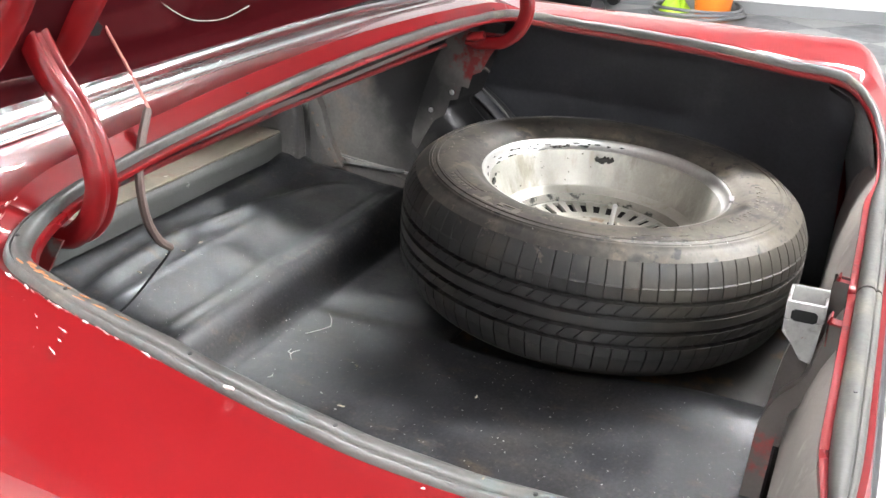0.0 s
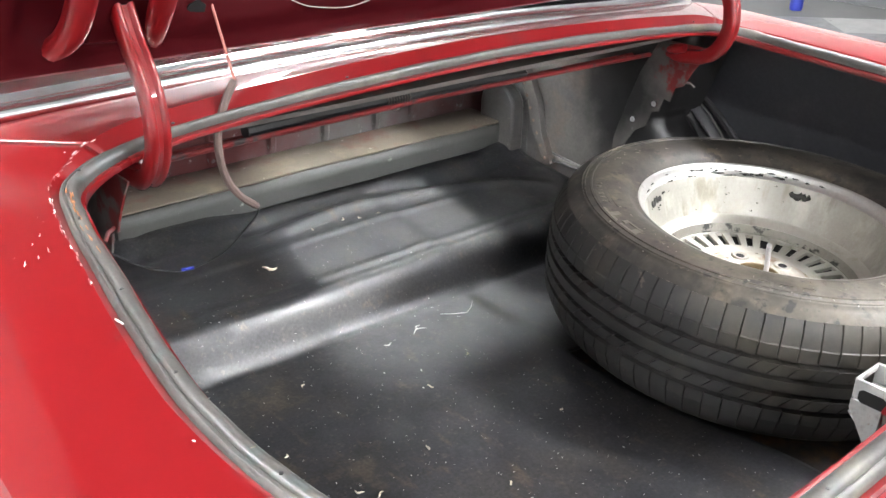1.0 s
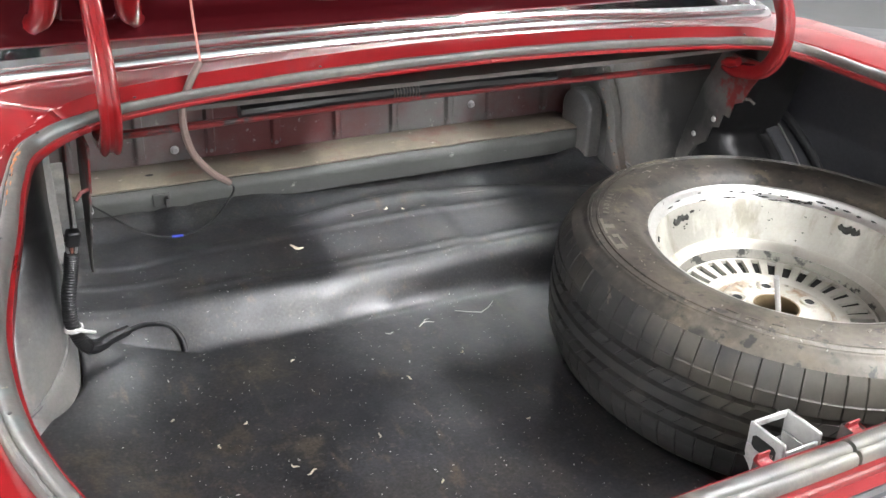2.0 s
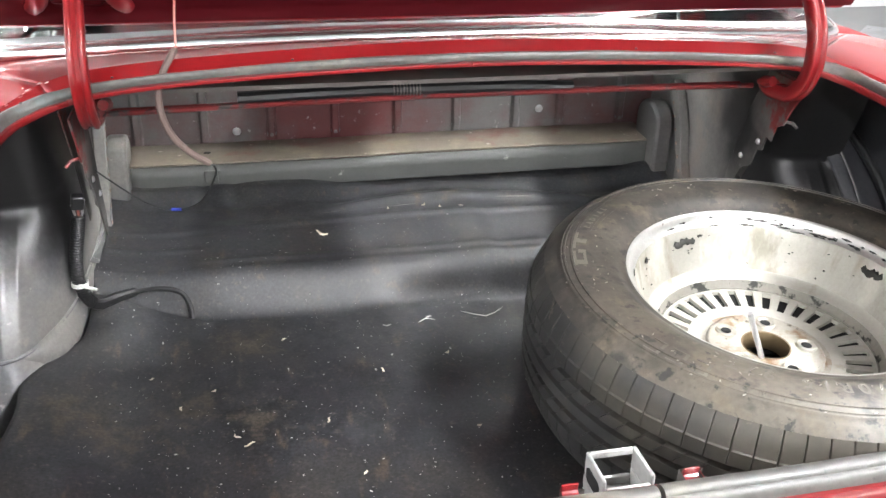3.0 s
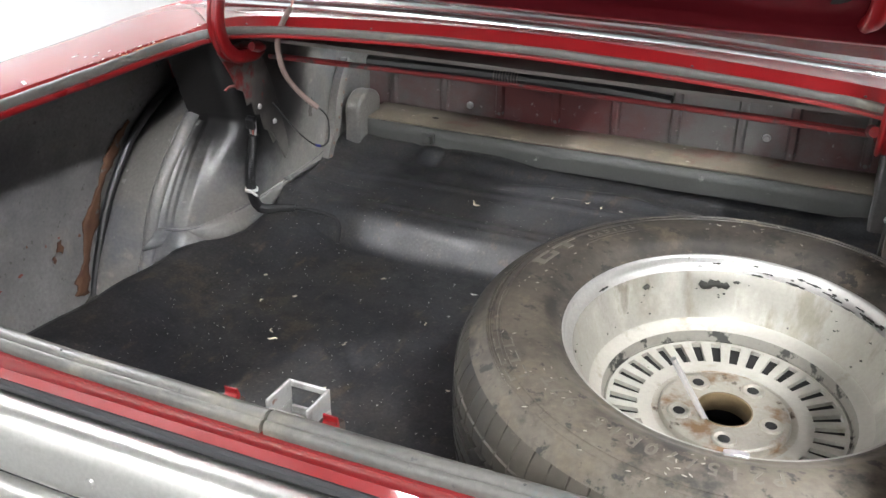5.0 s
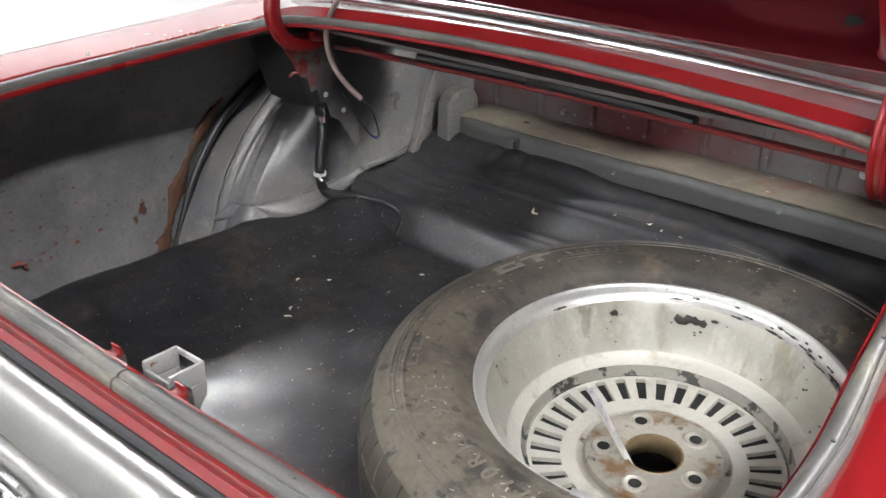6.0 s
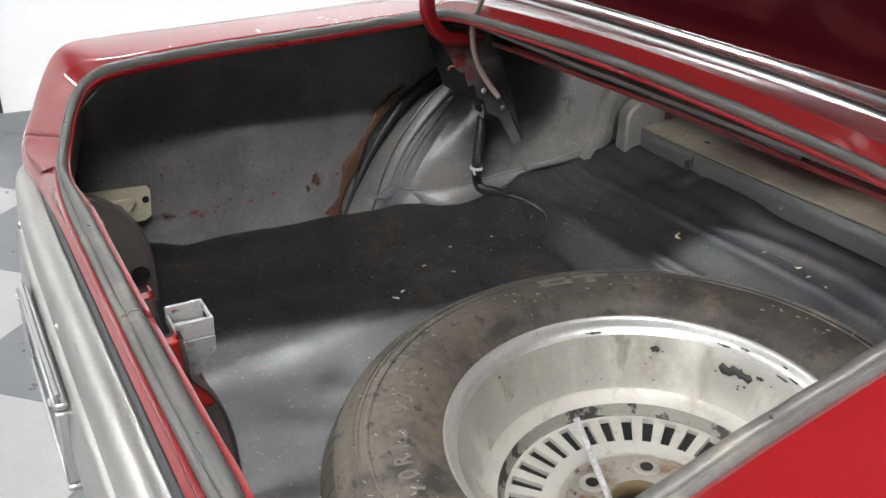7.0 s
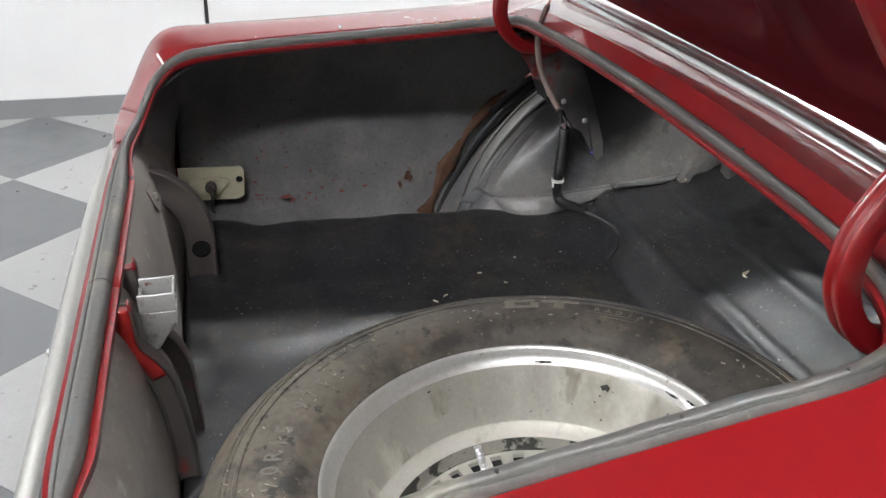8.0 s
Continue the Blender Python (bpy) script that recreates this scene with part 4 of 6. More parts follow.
for bx in (-0.379, 0.378):
    ob = part("slot", lathe([(0.0001, 0.0006), (0.006, 0.0006), (0.0066, 0.0)], 14), DARK, beam, "dark oval slot")
    ob.matrix_local = pose(bx, 1.252, 0.8055) @ Matrix.Diagonal((1.2, 0.8, 1, 1))
tab = part("welded_tab", boxed((-0.386, 1.192, 0.766), (-0.356, 1.198, 0.790)), BEAM_FACE, beam, "small bent tab welded to the beam", bevel=0.002)
part("tab_leg", boxed((-0.366, 1.178, 0.768), (-0.360, 1.192, 0.784)), BEAM_FACE, tab)

# bulkhead behind the seat with upright ribs
RIBS = [-0.51, -0.381, -0.250, -0.121, 0.008, 0.133, 0.263, 0.362, 0.50]


def bulk(x, z):
    d = min(abs(x - r) for r in RIBS)
    return 1.312 - 0.010 * (1 - smooth(0.006, 0.009, d)) * smooth(0.80, 0.83, z) + 0.0015 * math.sin(9 * x) * math.sin(30 * z)


bulkhead = part("seat_bulkhead", sheet([[Vector((-0.58 + 1.16 * i / 464, bulk(-0.58 + 1.16 * i / 464, 0.62 + 0.46 * j / 30), 0.62 + 0.46 * j / 30)) for i in range(465)] for j in range(31)]), PRIMER_RED, car, "ribbed grey bulkhead with red overspray", angle=60, thick=0.002)
for r in RIBS:
    ob = part("rib_foot", lathe([(0.0001, 0.006), (0.006, 0.004), (0.010, 0.0)], 12), PRIMER, bulkhead, "pale dome at the rib's foot")
    ob.matrix_local = pose(r, 1.309, 0.822, 90, 0, 0)
for q in ((-0.319, 0.829), (0.314, 0.848)):
    ob = part("bolt", lathe([(0.0001, 0.008), (0.005, 0.008), (0.006, 0.006), (0.0065, 0.002), (0.008, 0.0015), (0.0085, 0.0)], 12), ZINC, bulkhead, "bright bolt head")
    ob.matrix_local = pose(q[0], 1.306, q[1], 90, 0, 0)

# ---- rear inner panel, latch and supports ----
for sd in (-1, 1):
    part("corner_panel", sheet([[mirrored((x, y, z), sd) for x, y in ((0.58, 0.034), (0.61, 0.036), (0.64, 0.038), (0.68, 0.044), (0.76, 0.056), (0.80, 0.068), (0.825, 0.08))] for z in (0.60, 0.76)] + [[mirrored((x, y, 0.86), sd) for x, y in ((0.58, 0.036), (0.61, 0.040), (0.64, 0.045), (0.67, 0.054), (0.70, 0.066), (0.73, 0.080), (0.755, 0.094))]] + [[mirrored(q, sd) for q in ((0.58, 0.055, 0.945), (0.595, 0.066, 0.962), (0.615, 0.078, 0.978), (0.64, 0.094, 0.993), (0.68, 0.112, 1.0), (0.72, 0.128, 0.995), (0.755, 0.14, 0.975))]]), PRIMER_DARK, car, "dark inner corner panel behind the lamp", thick=0.002, angle=60)
part("rear_inner_panel", sheet([[Vector((x, y, z)) for y, z in ((0.024, 0.898), (0.036, 0.886), (0.048, 0.866), (0.058, 0.842), (0.067, 0.812), (0.074, 0.780), (0.080, 0.745), (0.085, 0.71), (0.088, 0.66), (0.086, 0.60))] for x in [-0.78 + 1.56 * k / 30 for k in range(31)]]), VALANCE, car, "dusty grey rounded panel behind the boot sill", angle=60, thick=0.002)

lw, l0, l1, lz = 0.0245, 0.064, 0.108, 0.901
cx = -0.008
bm = bmesh.new()
t = 0.0035
box(bm, (cx - lw, l0, lz - 0.024), (cx - lw + t, l1, lz))
box(bm, (cx + lw - t, l0, lz - 0.024), (cx + lw, l1, lz))
box(bm, (cx - lw + t, l1 - t, lz - 0.008), (cx + lw - t, l1, lz))
box(bm, (cx - lw + t, l1 - t, lz - 0.040), (cx + lw - t, l1, lz - 0.030))
box(bm, (cx - lw + t, l0, lz - 0.024), (cx + lw - t, l0 + t, lz - 0.009))
latch = part("latch", bm, LATCHM, car, "scuffed silver latch striker on the boot sill", bevel=0.0017)
for sx in (-1, 1):
    x0 = cx + sx * (lw - 0.0015)
    part("latch_cheek", prism([(l0 + 0.002, lz - 0.0245), (l1, lz - 0.0245), (l1, lz - 0.036), (0.084, lz - 0.074), (0.070, lz - 0.078)], 0.003, ((0, 1, 0), (0, 0, 1), (-sx, 0, 0), (x0 + sx * 0.0015, 0, 0))), LATCHM, latch, bevel=0.0008)
part("latch_slot", prism([(0.072, lz - 0.022), (0.076, lz - 0.025), (0.097, lz - 0.025), (0.101, lz - 0.022), (0.101, lz - 0.013), (0.097, lz - 0.010), (0.076, lz - 0.010), (0.072, lz - 0.013)], 0.0008, ((0, 1, 0), (0, 0, 1), (-1, 0, 0), (cx - lw, 0, 0))), DARK, latch, "dark rounded slot in the latch")
bm = bmesh.new()
q = [bm.verts.new(p) for p in ((cx - lw, l1 - 0.001, lz - 0.040), (cx + lw, l1 - 0.001, lz - 0.040), (cx + lw * 0.5, 0.082, lz - 0.076), (cx - lw * 0.5, 0.082, lz - 0.076))]
bm.faces.new(q)
part("latch_front", bm, LATCHM, latch, thick=0.003)
for hx in (-0.074, 0.038):
    part("latch_hook", prism([(0.036, 0.900), (0.055, 0.902), (0.057, 0.904), (0.056, 0.910), (0.058, 0.9105), (0.061, 0.903), (0.060, 0.872), (0.0575, 0.872), (0.0575, 0.899), (0.036, 0.897)], 0.015, ((0, 1, 0), (0, 0, 1), (1, 0, 0), (hx, 0.0, 0.0))), RED_ROUGH, latch, "red bent sheet hook beside the latch", bevel=0.0005)


def band(name, line, half, x, depth, mat_, label):
    """A pressed band whose broad face looks sideways: (y, z) along it, with rolled edges."""
    p = spline([(0, a, b) for a, b in line], 36)
    rows = []
    for i, c in enumerate(p):
        d = (p[min(i + 1, 35)] - p[max(i - 1, 0)]).normalized()
        n = Vector((0, -d.z, d.y))
        rows.append([Vector((x, 0, 0)) + c + n * half * a + Vector((b, 0, 0)) for a, b in ((-1.0, -depth), (-1.0, 0.003), (-0.86, 0.006), (-0.62, 0.001), (0.62, 0.001), (0.86, 0.006), (1.0, 0.003), (1.0, -depth))])
    ob_ = part(name, sheet(rows, closed_v=True), mat_, car, label, angle=45)
    if x > 0:
        part("red_face", sheet([[r[3] + Vector((0.0008, 0, 0)), r[3].lerp(r[4], 0.5) + Vector((0.0008, 0, 0)), r[4] + Vector((0.0008, 0, 0))] for r in rows[:19]]), RED_FACE, ob_, "red overspray on the bracket's face", thick=0.0006)
    return ob_


b1 = band("support_bracket", [(0.045, 0.838), (0.072, 0.824), (0.102, 0.796), (0.121, 0.758), (0.126, 0.712), (0.126, 0.66), (0.128, 0.63)], 0.0255, -0.515, 0.018, BRACKET, "curved dark steel support bracket with a round hole")
ob = part("hole", lathe([(0.0001, 0.0008), (0.013, 0.0008), (0.0148, 0.0035), (0.0165, 0.001)], 20), DARK, b1, "round dark hole")
ob.matrix_local = pose(-0.513, 0.126, 0.704, 0, 90, 0)
b2 = band("support_bracket", [(0.049, 0.904), (0.051, 0.880), (0.055, 0.850), (0.074, 0.824), (0.087, 0.796), (0.096, 0.745), (0.100, 0.696), (0.103, 0.655)], 0.0145, 0.053, 0.016, BRACKET, "pressed dark support bracket with red overspray")
band("support_bracket", [(0.049, 0.900), (0.052, 0.864), (0.065, 0.818), (0.091, 0.784), (0.103, 0.746), (0.107, 0.690), (0.110, 0.645)], 0.0115, -0.058, 0.016, BRACKET, "pressed dark support bracket beside the latch")
pl = part("bolt_plate", boxed((-0.022, -0.020, 0.0), (0.022, 0.020, 0.003)), VALANCE, car, "small bolted plate on the rear panel", bevel=0.001)
pl.matrix_local = pose(-0.444, 0.0605, 0.838, -66, 0, 0)
ob = part("bolt", lathe([(0.0001, 0.007), (0.006, 0.007), (0.0075, 0.005), (0.0078, 0.0), (0.013, 0.0)], 6), VALANCE, pl, "dull hexagonal bolt head")
ob.matrix_local = pose(0.0, 0.002, 0.003)

# cream lamp plate on the left quarter panel
lamp_plate = part("side_lamp_plate", prism([(0.085, 0.676), (0.200, 0.672), (0.214, 0.680), (0.217, 0.735), (0.210, 0.744), (0.085, 0.748)], 0.004, ((0, 1, 0), (0, 0, 1), (1, 0, 0), (-0.812, 0, 0))), CREAM, car, "cream side lamp plate with a bulb holder", bevel=0.0012)
part("raised_housing", prism([(0.10, 0.70), (0.115, 0.69), (0.165, 0.69), (0.188, 0.715), (0.178, 0.725), (0.105, 0.725)], 0.010, ((0, 1, 0), (0, 0, 1), (1, 0, 0), (-0.808, 0, 0))), CREAM, lamp_plate, bevel=0.003)
ob = part("bulb_holder", lathe([(0.0001, 0.022), (0.008, 0.022), (0.009, 0.012), (0.012, 0.010), (0.012, 0.0)], 12), BRACKET, lamp_plate, "dark bulb holder")
ob.matrix_local = pose(-0.798, 0.148, 0.708, 0, 90, 0)
ob = part("plate_hole", lathe([(0.0001, 0.0006), (0.006, 0.0006), (0.007, 0.0)], 12), DARK, lamp_plate, "dark screw hole")
ob.matrix_local = pose(-0.8075, 0.206, 0.716, 0, 90, 0)
part("holder_wire", tube(spline([(-0.775, 0.148, 0.706), (-0.765, 0.150, 0.69), (-0.772, 0.146, 0.67), (-0.785, 0.150, 0.655)], 10), 0.003, 6), BLACK, lamp_plate)

# ---- spare wheel lying in the boot ----
TILT_N = Vector((0.014, -0.072, 1)).normalized()
WHEEL_M = Matrix.Translation((0.3732, 0.443, 0.8645)) @ Vector((0, 0, 1)).rotation_difference(TILT_N).to_matrix().to_4x4()
wheel = thing("spare_wheel", "used tyre on a dusty finned alloy wheel lying flat", "spare wheel")
wheel.matrix_basis = WHEEL_M

# tyre section: (radius, height over the rim flange), from the inner bead over the upper wall and the tread to the lower bead
WALL_UP = [(0.2035, -0.004), (0.206, 0.002), (0.2105, 0.0035), (0.216, 0.0055), (0.222, 0.010), (0.228, 0.013), (0.236, 0.0155), (0.246, 0.0172), (0.256, 0.0180), (0.268, 0.0181), (0.2800, 0.0173), (0.2807, 0.0186), (0.2838, 0.0183), (0.2846, 0.0167), (0.2903, 0.0154), (0.2909, 0.0167), (0.2930, 0.0162), (0.2937, 0.0146), (0.2950, 0.0142), (0.2957, 0.0153), (0.2976, 0.0146), (0.2984, 0.0128), (0.3040, 0.0095), (0.3110, 0.0040)]
SHOULDER = [(0.3168, -0.0015), (0.3220, -0.0095), (0.3262, -0.0180), (0.3293, -0.0263), (0.3313, -0.0330)]
TREAD_Z0, TREAD_Z1 = -0.0345, -0.1475
SEGS, SUB = 84, 6


GROOVES = (-0.0560, -0.0795, -0.1025, -0.1260)


def tread_profile():
    out = []
    grooves = GROOVES
    crown = lambda h: 0.3362 - 0.9 * (h + 0.091) ** 2
    h = TREAD_Z0
    hs = [TREAD_Z0]
    for g in grooves:
        hs += [g + 0.0040, g + 0.0030, g - 0.0030, g - 0.0040]
    hs += [TREAD_Z1]
    for i, a in enumerate(hs):
        deep = any(abs(a - g) < 0.0035 for g in grooves)
        out.append((crown(a) - (0.0085 if deep else 0.0), a))
        if i + 1 < len(hs) and abs(hs[i + 1] - a) > 0.01:
            for f in (0.25, 0.5, 0.75):
                b = a + (hs[i + 1] - a) * f
                out.append((crown(b), b))
    return out


MID = tread_profile()
MIRROR = lambda prof: [(r, -0.182 - h) for r, h in prof[::-1]]
TREAD = SHOULDER + MID + MIRROR(SHOULDER)
rows = []
for sgm in range(SEGS):
    for f in (0.0, 0.045, 0.09, 0.38, 0.68):
        row = []
        for r, h in TREAD:
            sh = 0.0
            on_rib = TREAD_Z1 < h < TREAD_Z0
            cut = f == 0.045
            if on_rib:
                rib = sum(h < g for g in GROOVES)
                sh = 0.0
                if rib in (1, 3):
                    sh = (h - (GROOVES[rib - 1] + GROOVES[rib]) / 2) / 0.026
            deep = 0.0
            if cut:
                deep = 0.0030 if (not on_rib or rib in (0, 4)) else (0.0062 if rib in (1, 3) else 0.0)
            if not on_rib and (h > 0.0 or h < -0.182):
                deep *= 0.4
            a = 2 * math.pi * (sgm + f + sh * 0.9) / SEGS
            rr = r - deep
            row.append(Vector((rr * math.cos(a), rr * math.sin(a), h)))
        rows.append(row)
tyre = part("tyre", lathe(WALL_UP + [SHOULDER[0]], 168), TYRE_WALL, wheel, "worn black tyre with a dusty sidewall", angle=50)
part("tread", sheet(rows, closed_u=True), TYRE, tyre, "grooved tyre tread with sipes", angle=32)
part("lower_sidewall", lathe(MIRROR(WALL_UP + [SHOULDER[0]]), 120), TYRE_WALL, tyre)


def on_wall(a, r, h):
    """A place on the upper sidewall: degrees, radius, height."""
    a = radians(a)
    return Vector((r * math.cos(a), r * math.sin(a), h))


def wall_h(r):
    return table(r, WALL_UP)


def lettering(text, a0, a1, radius, size):
    """Raised characters that run clockwise from a0 to a1, tops outward."""
    n = len(text)
    for i, ch in enumerate(text):
        if ch == " ":
            continue
        cu = bpy.data.curves.new("character", "FONT")
        cu.body, cu.size, cu.extrude, cu.align_x, cu.offset = ch, size, 0.0006, "CENTER", 0.0004
        tmp = bpy.data.objects.new("character", cu)
        scene.collection.objects.link(tmp)
        bpy.context.view_layer.update()
        me = bpy.data.meshes.new_from_object(tmp.evaluated_get(bpy.context.evaluated_depsgraph_get()))
        bpy.data.objects.remove(tmp)
        me.materials.clear()
        me.materials.append(LETTER)
        ob = new("character", me)
        ob.parent = tyre
        a = a0 + (a1 - a0) * (i + 0.5) / n
        ob.matrix_local = Matrix.Translation(on_wall(a, radius, wall_h(radius + 0.008) + 0.0002)) @ pose(0, 0, 0, 0, 0, a - 90) @ pose(0, 0, 0, -1, 0, 0)


lettering("P215/70R15 97T", -71, -136, 0.2425, 0.025)
lettering("RADIAL", 147, 130, 0.266, 0.011)


def wall_mark(a0, a1, r0, r1, h=0.0012, lean=0.0):
    """A raised plain bar on the sidewall."""
    prof = []
    for k in range(5):
        a = a0 + (a1 - a0) * k / 4
        prof.append([on_wall(a, r0, wall_h(r0)), on_wall(a, r0, wall_h(r0) + h), on_wall(a + lean, r1, wall_h(r1) + h), on_wall(a + lean, r1, wall_h(r1))])
    part("raised_mark", sheet(prof, closed_v=True), LETTER if h > 0.0008 else TYRE_WALL, tyre)


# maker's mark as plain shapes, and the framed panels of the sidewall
for a0, a1, r0, r1 in ((169, 166.5, 0.263, 0.280), (169, 160.5, 0.263, 0.2665), (169, 161.5, 0.2765, 0.280), (162.5, 160.5, 0.263, 0.273), (159.5, 150.5, 0.2765, 0.280), (156.5, 154.0, 0.263, 0.2765)):
    wall_mark(a0, a1, r0, r1)
for a0, a1, r0, r1, lean in ((150, 127, 0.2785, 0.2798, 0), (150, 127, 0.256, 0.2575, 0), (127.6, 126.6, 0.256, 0.2798, -2), (148, 131, 0.262, 0.264, 0)):
    wall_mark(a0, a1, r0, r1, 0.0007, lean=lean)
for a in (-137, -143, -149):
    wall_mark(a, a - 0.9, 0.268, 0.290, 0.0010)
    wall_mark(a, a - 4.2, 0.2885, 0.290, 0.0010)
    wall_mark(a, a - 4.2, 0.268, 0.2695, 0.0010)
for a, w in ((60, 3), (42, 2)):
    wall_mark(a, a - 0.8, 0.270, 0.288, 0.0010)
    wall_mark(a, a - w, 0.286, 0.288, 0.0010)
    wall_mark(a - w, a - w - 0.8, 0.270, 0.288, 0.0010)
# scuffs on the sidewall
random.seed(5)
for k in range(70):
    a, r = random.choice((-140, 170, 95, -100)) + random.gauss(0, 9), random.uniform(0.235, 0.30)
    s, turn = random.uniform(0.0005, 0.0013), random.uniform(0, 6.28)
    bm = bmesh.new()
    bm.faces.new([bm.verts.new(on_wall(a, r, wall_h(r) + 0.0006) + Matrix.Rotation(turn, 3, "Z") @ Vector((3.2 * s * random.uniform(0.4, 1) * math.cos(b), s * random.uniform(0.4, 1) * math.sin(b), 0))) for b in (0, 1, 2.1, 3.3, 4.2, 5.3)])
    part("scuff", bm, SCUFF, tyre, thick=0.0005)

# rim, turned from the flange down to the slotted disc
part("rim_lip", lathe([(0.2055, -0.008), (0.2082, -0.004), (0.2082, 0.0005), (0.2066, 0.0022), (0.2040, 0.0018), (0.2022, -0.001), (0.2012, -0.006), (0.1995, -0.010), (0.1960, -0.013), (0.1925, -0.0155)], 144), ALLOY_BRIGHT, wheel, "polished rim lip with pitting", angle=50)
rim = part("rim", lathe([(0.1925, -0.0155), (0.1900, -0.020), (0.1870, -0.030), (0.1800, -0.050), (0.1720, -0.069), (0.1680, -0.076)], 144), ALLOY_BARREL, wheel, "dusty alloy wheel barrel", angle=50)
part("barrel_step", lathe([(0.1680, -0.076), (0.1640, -0.081), (0.1570, -0.084), (0.1520, -0.087)], 144), ALLOY, rim, "bright step in the barrel")
part("dirty_ring", lathe([(0.1520, -0.087), (0.1495, -0.0945), (0.1475, -0.0990), (0.1462, -0.0993), (0.1458, -0.0978), (0.1450, -0.0978), (0.1448, -0.1000)], 144), ALLOY_DIRT, rim, "dirty ring round the disc")
part("outer_barrel", lathe([(0.194, -0.02), (0.175, -0.10), (0.178, -0.15), (0.19, -0.175), (0.206, -0.18), (0.207, -0.17), (0.195, -0.1), (0.203, -0.01)], 72), ALLOY, rim)
# slotted disc
NSL = 33
disc_h = lambda r: -0.1000 - 0.008 * (0.145 - r) / 0.06
bm = bmesh.new()
RS = (0.145, 0.1405, 0.106, 0.088)
for k in range(NSL):
    a0 = 2 * math.pi * (k - 0.5) / NSL + radians(5.7)
    d = 2 * math.pi / NSL
    aa = [a0, a0 + 0.25 * d, a0 + 0.5 * d, a0 + 0.75 * d, a0 + d]
    g = [[bm.verts.new((r * math.cos(a), r * math.sin(a), disc_h(r))) for a in aa] for r in RS]
    for i in range(3):
        for j in range(4):
            if i == 1 and j in (1, 2):
                continue
            bm.faces.new((g[i][j], g[i][j + 1], g[i + 1][j + 1], g[i + 1][j]))
    loop = [g[1][1], g[1][2], g[1][3], g[2][3], g[2][2], g[2][1]]
    low = [bm.verts.new(v.co + Vector((0, 0, -0.006))) for v in loop]
    for i in range(6):
        j = (i + 1) % 6
        bm.faces.new((loop[i], loop[j], low[j], low[i]))
bmesh.ops.remove_doubles(bm, verts=bm.verts, dist=0.00005)
disc = part("slotted_disc", bm, ALLOY, rim, "cast alloy disc with radial slots", angle=40)
part("hub_ring", lathe([(0.088, disc_h(0.088)), (0.084, -0.1086), (0.0800, -0.1088), (0.0790, -0.1040), (0.0775, -0.1018), (0.0740, -0.1010)], 96), HUB, rim, "raised hub face")
# hub face with bolt holes
bm = bmesh.new()
LUG = 0.05715
hub_n = 90
ring_out = [bm.verts.new((0.074 * math.cos(2 * math.pi * k / hub_n), 0.074 * math.sin(2 * math.pi * k / hub_n), -0.101)) for k in range(hub_n)]
ring_in = [bm.verts.new((0.0320 * math.cos(2 * math.pi * k / hub_n), 0.0320 * math.sin(2 * math.pi * k / hub_n), -0.101)) for k in range(hub_n)]
for k in range(hub_n):
    bm.faces.new((ring_out[k], ring_out[(k + 1) % hub_n], ring_in[(k + 1) % hub_n], ring_in[k]))
hub = part("hub_face", bm, HUB, wheel, "hub mounting face, stained by rust")
part("bore", lathe([(0.0338, -0.1004), (0.0322, -0.1008), (0.0312, -0.104), (0.0308, -0.126)], 60), BORE, hub, "rust-tinted centre bore", thick=0.001)
# Near-black sheet behind the slots, painted in place of the shade below.
part("bore_shade", lathe([(0.0345, -0.130), (0.060, -0.118), (0.10, disc_h(0.10) - 0.0062), (0.146, disc_h(0.146) - 0.0062)], 72), DARK, wheel, "near-black sheet under the wheel disc, in place of shade")
LUG0 = -10.0
for k in range(5):
    a = radians(LUG0 + 72 * k)
    c = Vector((LUG * math.cos(a), LUG * math.sin(a), -0.1010))
    ob = part("lug_seat", lathe([(0.0150, 0.0001), (0.0138, 0.0024), (0.0128, 0.0028), (0.0112, 0.0027), (0.0098, 0.0018), (0.0072, 0.0010)], 24), HUB, hub, "conical bolt seat")
    ob.location = c
    ob = part("lug_hole", lathe([(0.0001, 0.0011), (0.0074, 0.0011)], 20), DARK, hub, "bolt hole, its shade drawn as a flat near-black disc")
    ob.location = c
# adhesive patches on the barrel where balance weights sat
def barrel(a, h):
    return table(-h, [(0.0155, 0.1925), (0.020, 0.1900), (0.030, 0.1870), (0.050, 0.1800), (0.069, 0.1720), (0.076, 0.1680)])


random.seed(11)


def residue(a0, a1, h0, h1, n, seed):
    rnd = random.Random(seed)
    rows_ = []
    for i in range(n + 1):
        a = a0 + (a1 - a0) * i / n
        t0, t1 = rnd.uniform(0, 0.35), rnd.uniform(0.65, 1.0)
        if i in (0, n):
            t0, t1 = 0.45, 0.55
        r_ = []
        for tt in (t0, (t0 + t1) / 2, t1):
            h = h0 + (h1 - h0) * tt
            r_.append(on_wall(a + rnd.uniform(-0.3, 0.3), barrel(a, h) - 0.0011, h))
        rows_.append(r_)
    part("residue", sheet(rows_), GRIME, rim, "black residue of an old balance weight", thick=0.0012)


